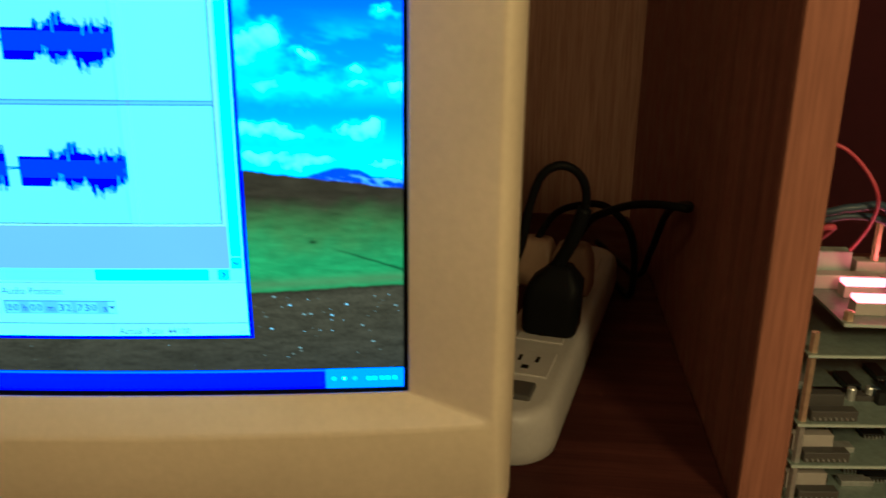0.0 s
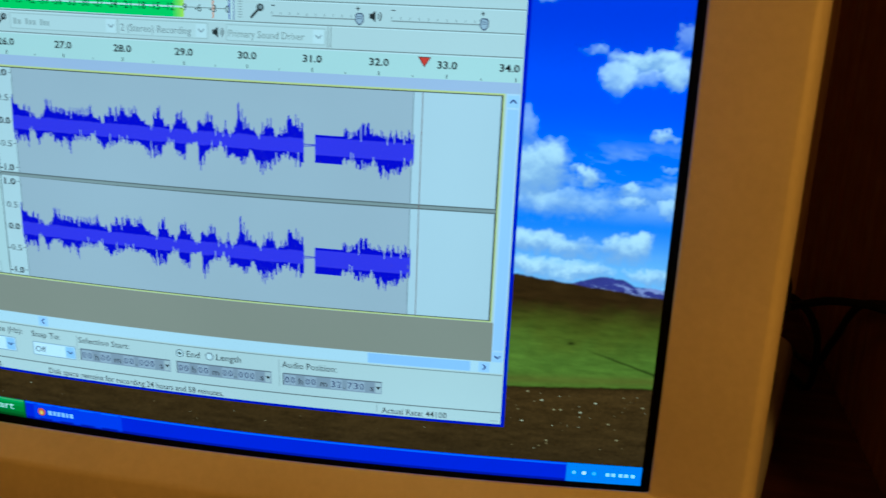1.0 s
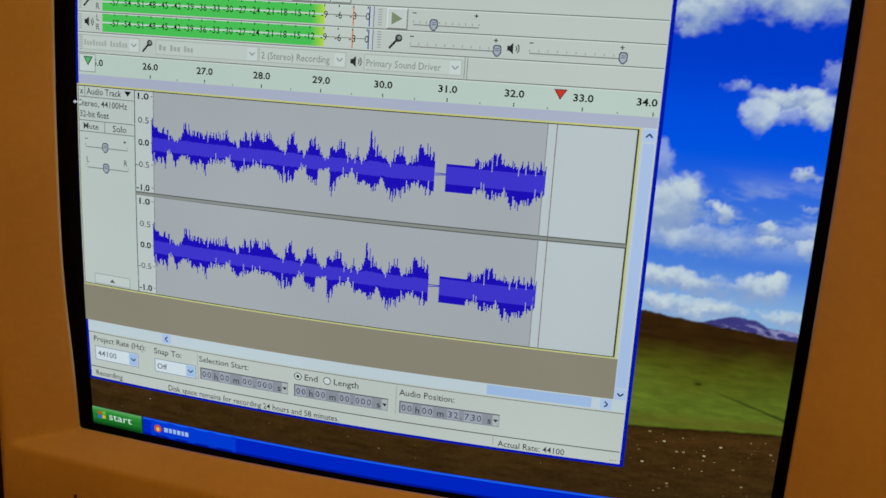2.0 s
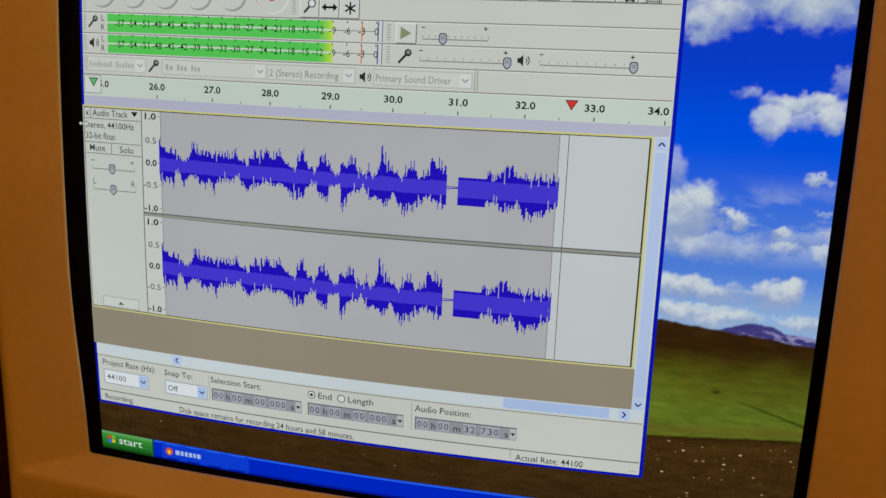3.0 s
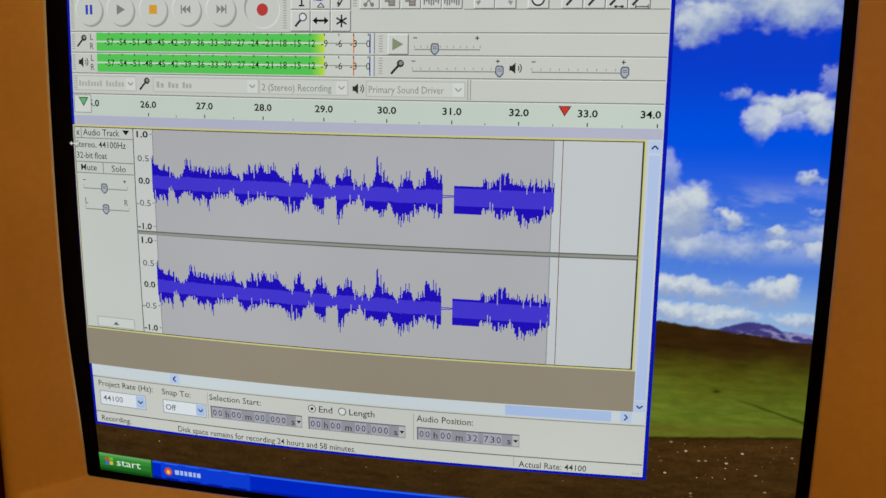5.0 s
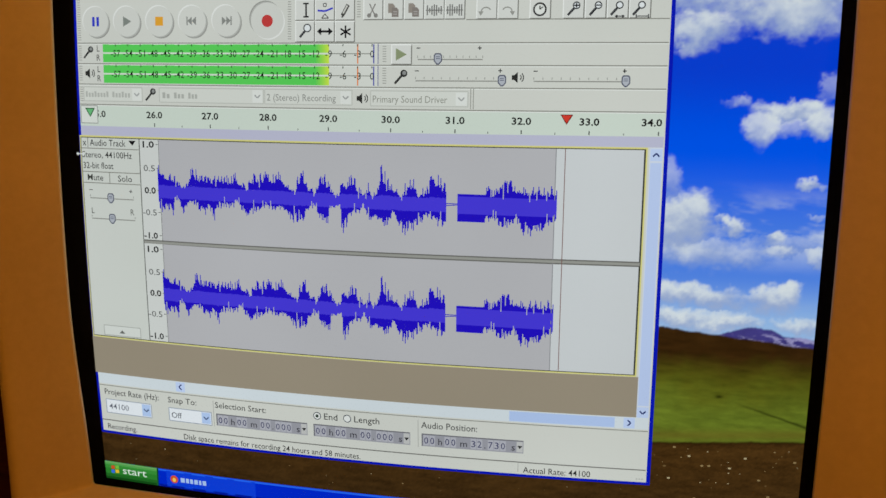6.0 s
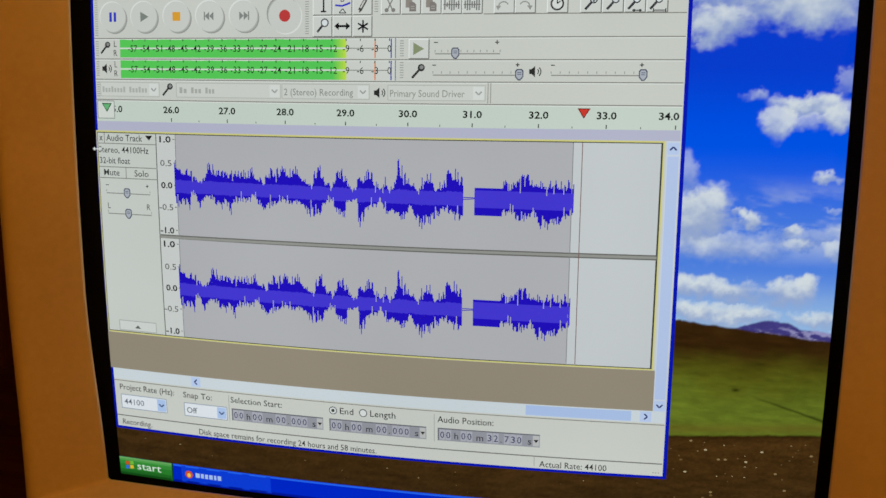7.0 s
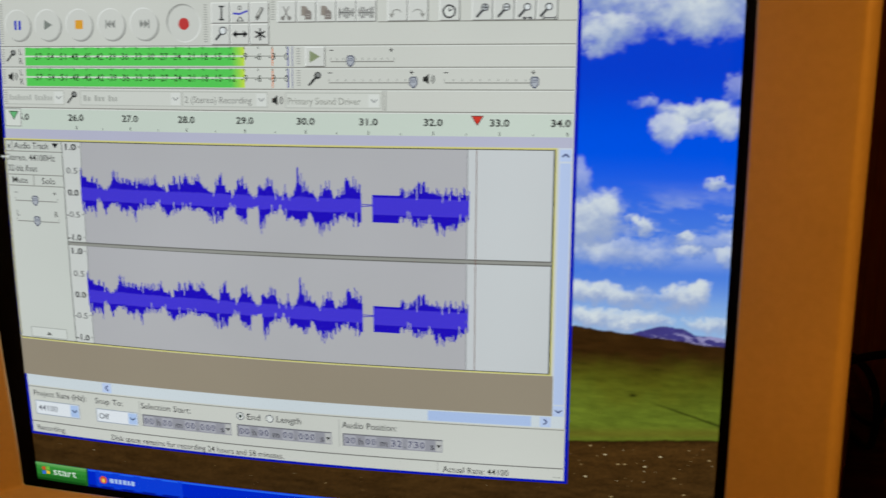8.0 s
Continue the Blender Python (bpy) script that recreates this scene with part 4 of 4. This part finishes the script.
def plan(w, l, r, z, n=8):
    pts = []
    for cx, cy, a0 in ((w - r, l - r, 0), (-w + r, l - r, 90), (-w + r, r, 180), (w - r, r, 270)):
        for k in range(n + 1):
            a = radians(a0 + 90 * k / n)
            pts.append((cx + r * math.cos(a), cy + r * math.sin(a), z))
    return pts


def grow(loop, d, z, mid):
    return [(x * (1 + d / 0.03), mid + (y - mid) * (1 + d / 0.2), z) for x, y, _ in loop]


base = [(x, y + 0.040, z) for x, y, z in plan(0.030, 0.360, 0.0295, 0.0, 12)]
body = [grow(base, d, z, 0.2) for d, z in ((-0.003, 0.0), (-0.001, 0.002), (0.0, 0.010), (-0.0006, 0.024), (-0.0022, 0.0315), (-0.0050, 0.0345), (-0.0090, 0.0352))]
part("housing", loft(body, True, True), WHITE_PLASTIC, strip, smooth=True)
GREY = plastic("grey_rocker_plastic", (0.09, 0.085, 0.08), 0.4)
part("rocker_switch", box(-0.011, 0.013, 0.062, 0.083, 0.033, 0.0385, 0.0015), GREY, strip, "dark grey rocker switch")
for k in range(5):
    y = 0.115 + 0.056 * k
    face = part("socket", box(-0.017, 0.017, y - 0.019, y + 0.019, 0.034, 0.0362, 0.0009), WHITE_PLASTIC, strip)
    for dx, dy, w, l in ((-0.006, 0.005, 0.0011, 0.0042), (0.006, 0.005, 0.0011, 0.0042), (0.0, -0.008, 0.0024, 0.0024)):
        part("slot", box(dx - w, dx + w, y + dy - l, y + dy + l, 0.0355, 0.0366), TUBE_BLACK, face)


def moulded(wide, deep, high, taper, lean=0.0):
    """A moulded plug: chamfered block that narrows to its cord."""
    rings = []
    for s, z in ((0.92, 0.0), (1.0, 0.003), (1.0, high * 0.55), (0.93, high * 0.75), (taper, high * 0.95), (taper * 0.8, high)):
        rings.append([(x * wide / 0.06 * s + lean * max(0, z - high * 0.5), (y - 0.03) * deep / 0.06 * s, z) for x, y, _ in plan(0.030, 0.060, 0.012, 0)])
    return loft(rings, True, True)


def on_strip(x, y, z=0.0367):
    return STRIP @ Vector((x, y, z))


def plug(name, label, x, y, size, mat, turn=0.0):
    t = thing(name, (0, 0, 0), label, "plug")
    t.matrix_world = Matrix.Translation(on_strip(x, y)) @ pose(0, 0, 0, 0, 0, -18 + turn)
    part("plug_body", moulded(*size), mat, t, smooth=True)
    return t


black_plug = plug("plug", "large black moulded plug pushed into the power strip", 0.004, 0.176, (0.040, 0.034, 0.050, 0.5, 0.2), BLACK_RUBBER)
tan_plug = plug("plug", "tan plastic plug standing in the power strip", 0.004, 0.262, (0.034, 0.030, 0.040, 0.75), TAN_PLASTIC)
tan_plug_b = plug("plug", "tan plastic plug standing in the power strip behind the black one", -0.027, 0.268, (0.032, 0.028, 0.040, 0.75), TAN_PLASTIC)


def cord(label, points, r, sleeve=None):
    c = thing("cable", points[0], label, "cable")
    o = Vector(points[0])
    part("cord", tube([Vector(p) - o for p in points], r), BLACK_RUBBER, c, smooth=True)
    if sleeve:
        part("strain_relief", tube([Vector(p) - o for p in sleeve], r * 1.7), BLACK_RUBBER, c, smooth=True)
    return c


top = on_strip(0.005, 0.176, 0.083)
cord("black power cable arching from its plug behind the monitor",
     [top, (0.268, 0.252, ZC - 0.128), (0.2745, 0.248, ZC - 0.104), (0.2725, 0.242, ZC - 0.086), (0.264, 0.238, ZC - 0.0745), (0.2525, 0.236, ZC - 0.0715), (0.242, 0.237, ZC - 0.079),
      (0.2355, 0.240, ZC - 0.100), (0.230, 0.245, ZC - 0.135), (0.215, 0.27, ZC - 0.175), (0.18, 0.32, ZC - 0.222), (0.10, 0.40, DESK + 0.0045), (0.0, 0.46, DESK + 0.0045)], 0.0031,
     [top, (0.268, 0.252, ZC - 0.128), (0.2745, 0.248, ZC - 0.104)])
top = on_strip(0.004, 0.262, 0.076)
cord("black cable leading from a tan plug to the side panel",
     [top, (0.292, 0.325, ZC - 0.135), (0.300, 0.318, ZC - 0.127), (0.318, 0.300, ZC - 0.115), (0.337, 0.280, ZC - 0.109), (0.351, 0.266, ZC - 0.108), (0.3595, 0.30, ZC - 0.114), (0.3655, 0.37, ZC - 0.140), (0.368, 0.42, ZC - 0.190), (0.368, 0.47, DESK + 0.0045), (0.35, 0.58, DESK + 0.0042)], 0.0032)
top = on_strip(-0.027, 0.268, 0.076)
cord("black cable hanging over the power strip onto the desk",
     [top, (0.272, 0.375, ZC - 0.143), (0.294, 0.386, ZC - 0.138), (0.315, 0.385, ZC - 0.138), (0.333, 0.376, ZC - 0.152), (0.343, 0.378, ZC - 0.180), (0.346, 0.392, DESK + 0.014), (0.345, 0.43, DESK + 0.0042), (0.335, 0.52, DESK + 0.0042)], 0.0031)

# ---- circuit boards stacked on the lower side table ----
TABLE = 0.690
side_table = thing("side_table", (0.72, 0.35, 0), "low dark brown side table standing against the desk", "table")
part("tabletop", box(-0.33, 0.45, -0.35, 0.40, TABLE - 0.03, TABLE, 0.002), VENEER_X, side_table)
for x in (-0.30, 0.40):
    for y in (-0.32, 0.35):
        part("leg", box(x - 0.02, x + 0.02, y - 0.02, y + 0.02, 0, TABLE - 0.03, 0.002), VENEER_Z, side_table)

PCB = plastic("grey_green_circuit_board", (0.25, 0.30, 0.27), 0.35, 0.25)
PCB_EDGE = plastic("pale_board_edge", (0.56, 0.64, 0.58), 0.5)
CHIP = plastic("black_chip_resin", (0.02, 0.02, 0.022), 0.35)
CREAM = plastic("cream_connector_plastic", (0.55, 0.5, 0.43), 0.4)


def metal(name, colour, rough):
    m, nt, p = material(name)
    p.inputs["Metallic"].default_value = 0.6
    link(nt, ramp(nt, noise_tex(nt, coords(nt), 220, 3), [(0.3, tuple(c * 0.75 for c in colour)), (0.7, colour)]), p.inputs["Base Color"])
    p.inputs["Roughness"].default_value = rough
    return m


BRASS = metal("worn_brass", (0.85, 0.62, 0.2), 0.25)
TIN = metal("tinned_metal", (0.62, 0.62, 0.60), 0.35)
RED_WIRE = plastic("red_wire_plastic", (0.5, 0.05, 0.004), 0.4)
BLUE_WIRE = plastic("blue_grey_wire_plastic", (0.05, 0.075, 0.15), 0.4)
RED_LENS, nt_, p_ = material("lit_red_lamp_lens")
p_.inputs["Base Color"].default_value = (0.8, 0.5, 0.45, 1)
p_.inputs["Emission Color"].default_value = (1.0, 0.07, 0.035, 1)
p_.inputs["Emission Strength"].default_value = 5.0
link(nt_, ramp(nt_, noise_tex(nt_, coords(nt_), 90, 2), [(0.3, (0.7, 0.42, 0.36)), (0.7, (0.85, 0.55, 0.5))]), p_.inputs["Base Color"])

stack = thing("circuit_board_stack", (0.403, 0.160, TABLE), "stack of grey-green circuit boards on metal posts with lit red lamps", "electronics")
rng = random.Random(21)
BW, BD = 0.150, 0.105
heights = [0.014, 0.043, 0.073, 0.121]      # board undersides above the table


def components(board, z, count, tall):
    """Chips, headers and small connectors strewn in rows over a board."""
    for k in range(count):
        w, d, h = rng.choice(((0.010, 0.022, 0.0045), (0.022, 0.009, 0.004), (0.016, 0.016, 0.003), (0.006, 0.006, 0.009)))
        x, y = rng.uniform(0.008, BW - 0.030), rng.uniform(0.012, BD - 0.030)
        c = part("chip", box(x, x + w, y, y + d, z, z + h, 0.0004, 1), rng.choice((CHIP, CHIP, GREY, TIN)), board)
        if k < 6 and h < 0.005:
            for q in range(int(w / 0.0026)):
                part("pin", box(x + 0.0008 + 0.0026 * q, x + 0.0016 + 0.0026 * q, y - 0.0012, y, z, z + 0.0022), TIN, c)
    for k, y in enumerate((0.004, 0.018)):
        w = rng.uniform(0.022, 0.038)
        x = 0.004 + rng.uniform(0, 0.006)
        c = part("connector", box(x, x + w, y, y + 0.0085, z, z + tall * (0.6 + 0.4 * k), 0.0005, 1), rng.choice((CREAM, TIN, CREAM, GREY)), board)
        for q in range(int(w / 0.0035)):
            part("pin", box(x + 0.0012 + 0.0035 * q, x + 0.0022 + 0.0035 * q, y - 0.0016, y, z + 0.0018, z + 0.0030), TIN, c)
    for k in range(5):
        x, y = rng.uniform(0.01, BW - 0.02), rng.uniform(0.02, BD - 0.02)
        ring = [[(x + r * math.cos(a), y + r * math.sin(a), z + h) for a in (2 * math.pi * i / 12 for i in range(12))] for r, h in ((0.0030, 0), (0.0030, 0.008), (0.0024, 0.009))]
        part("capacitor", loft(ring, True, True), rng.choice((CHIP, BLUE_WIRE, TIN)), board, smooth=False)


for k, z in enumerate(heights):
    board = part("circuit_board", box(0, BW, 0.0012, BD, z, z + 0.0016), PCB, stack)
    part("board_edge", box(0, BW, 0.0, 0.0011, z, z + 0.0016), PCB_EDGE, board)
    components(board, z + 0.0016, 14, 0.012) if k < 3 else None
for x in (0.005, BW - 0.005):
    for y in (0.006, BD - 0.006):
        levels = [0.0] + heights + [0.136]
        for a, b in zip(levels, levels[1:]):
            lo = a + (0.0016 if a else 0)
            if b - lo < 0.002:
                continue
            ring = [[(x + r * math.cos(q), y + r * math.sin(q), zz) for q in (math.pi * i / 3 for i in range(6))] for r, zz in ((0.0028, lo), (0.0028, b))]
            part("post", loft(ring, True, True), BRASS if b > 0.1 else TIN, stack)
# the top board, turned a little, with the red lamps and grey blocks
topb = part("circuit_board", box(-0.075, 0.075, -0.04, 0.05, 0, 0.0018), PCB, stack, "top board with lit red lamps")
topb.matrix_local = pose(0.095, 0.036, 0.1425, 0, 0, -3)
part("board_edge", box(-0.075, 0.075, -0.0411, -0.0400, 0, 0.0018), PCB_EDGE, topb)
for x, y in ((-0.058, 0.004), (-0.063, -0.026)):
    part("lamp_block", box(x, x + 0.075, y, y + 0.011, 0.0018, 0.0100, 0.0004, 1), CREAM, topb, "cream lamp block")
    part("lamp_lens", box(x + 0.0004, x + 0.0746, y + 0.0004, y + 0.0106, 0.0101, 0.0128, 0.0004, 1), RED_LENS, topb, "glowing red lamp lens")
for x, y, w, h in ((-0.074, 0.020, 0.046, 0.010), (-0.026, 0.020, 0.064, 0.009), (-0.076, 0.036, 0.034, 0.022), (-0.038, 0.037, 0.070, 0.015)):
    part("connector", box(x, x + w, y, y + 0.012, 0.0018, 0.0018 + h, 0.001, 2), rng.choice((CREAM, PCB_EDGE)), topb)
for x, y in ((-0.070, -0.034), (0.070, -0.034)):
    ring = [[(x + r * math.cos(q), y + r * math.sin(q), zz) for q in (math.pi * i / 3 for i in range(6))] for r, zz in ((0.0032, 0.0018), (0.0032, 0.0075), (0.0018, 0.0080))]
    part("post", loft(ring, True, True), BRASS, topb)
ring = [[(0.072 + r * math.cos(q), 0.078 + r * math.sin(q), zz) for q in (math.pi * i / 3 for i in range(6))] for r, zz in ((0.0026, 0.1443), (0.0026, 0.186))]
part("post", loft(ring, True, True), BRASS, stack)
S0 = Vector((0.403, 0.160, TABLE))


def wire(pts, r, mat, label):
    w = thing("wire", pts[0], label, "wire", "loose wires over the boards")
    o = Vector(pts[0])
    part("insulation", tube([Vector(p) - o for p in pts], r), mat, w, smooth=True)


wire([(0.384, 0.175, ZC - 0.046), (0.403, 0.168, ZC - 0.0425), (0.419, 0.165, ZC - 0.054), (0.430, 0.163, ZC - 0.072), (0.440, 0.185, ZC - 0.095), (0.444, 0.212, ZC - 0.1205)], 0.0012, RED_WIRE, "thin red wire arching over the circuit boards")
wire([(0.39, 0.19, ZC - 0.09), (0.408, 0.180, ZC - 0.0865), (0.425, 0.176, ZC - 0.082), (0.448, 0.178, ZC - 0.086), (0.47, 0.185, ZC - 0.140)], 0.0026, BLUE_WIRE, "blue-grey wire lying over the circuit boards")
wire([(0.39, 0.20, ZC - 0.096), (0.410, 0.190, ZC - 0.094), (0.43, 0.186, ZC - 0.090), (0.455, 0.188, ZC - 0.098), (0.465, 0.195, ZC - 0.140)], 0.0024, BLUE_WIRE, "blue-grey wire lying over the circuit boards")
wire([(0.385, 0.190, ZC - 0.104), (0.404, 0.184, ZC - 0.0985), (0.414, 0.180, ZC - 0.0955), (0.417, 0.188, ZC - 0.100), (0.417, 0.215, ZC - 0.1195)], 0.0020, RED_WIRE, "short orange-red wire end beside the boards")
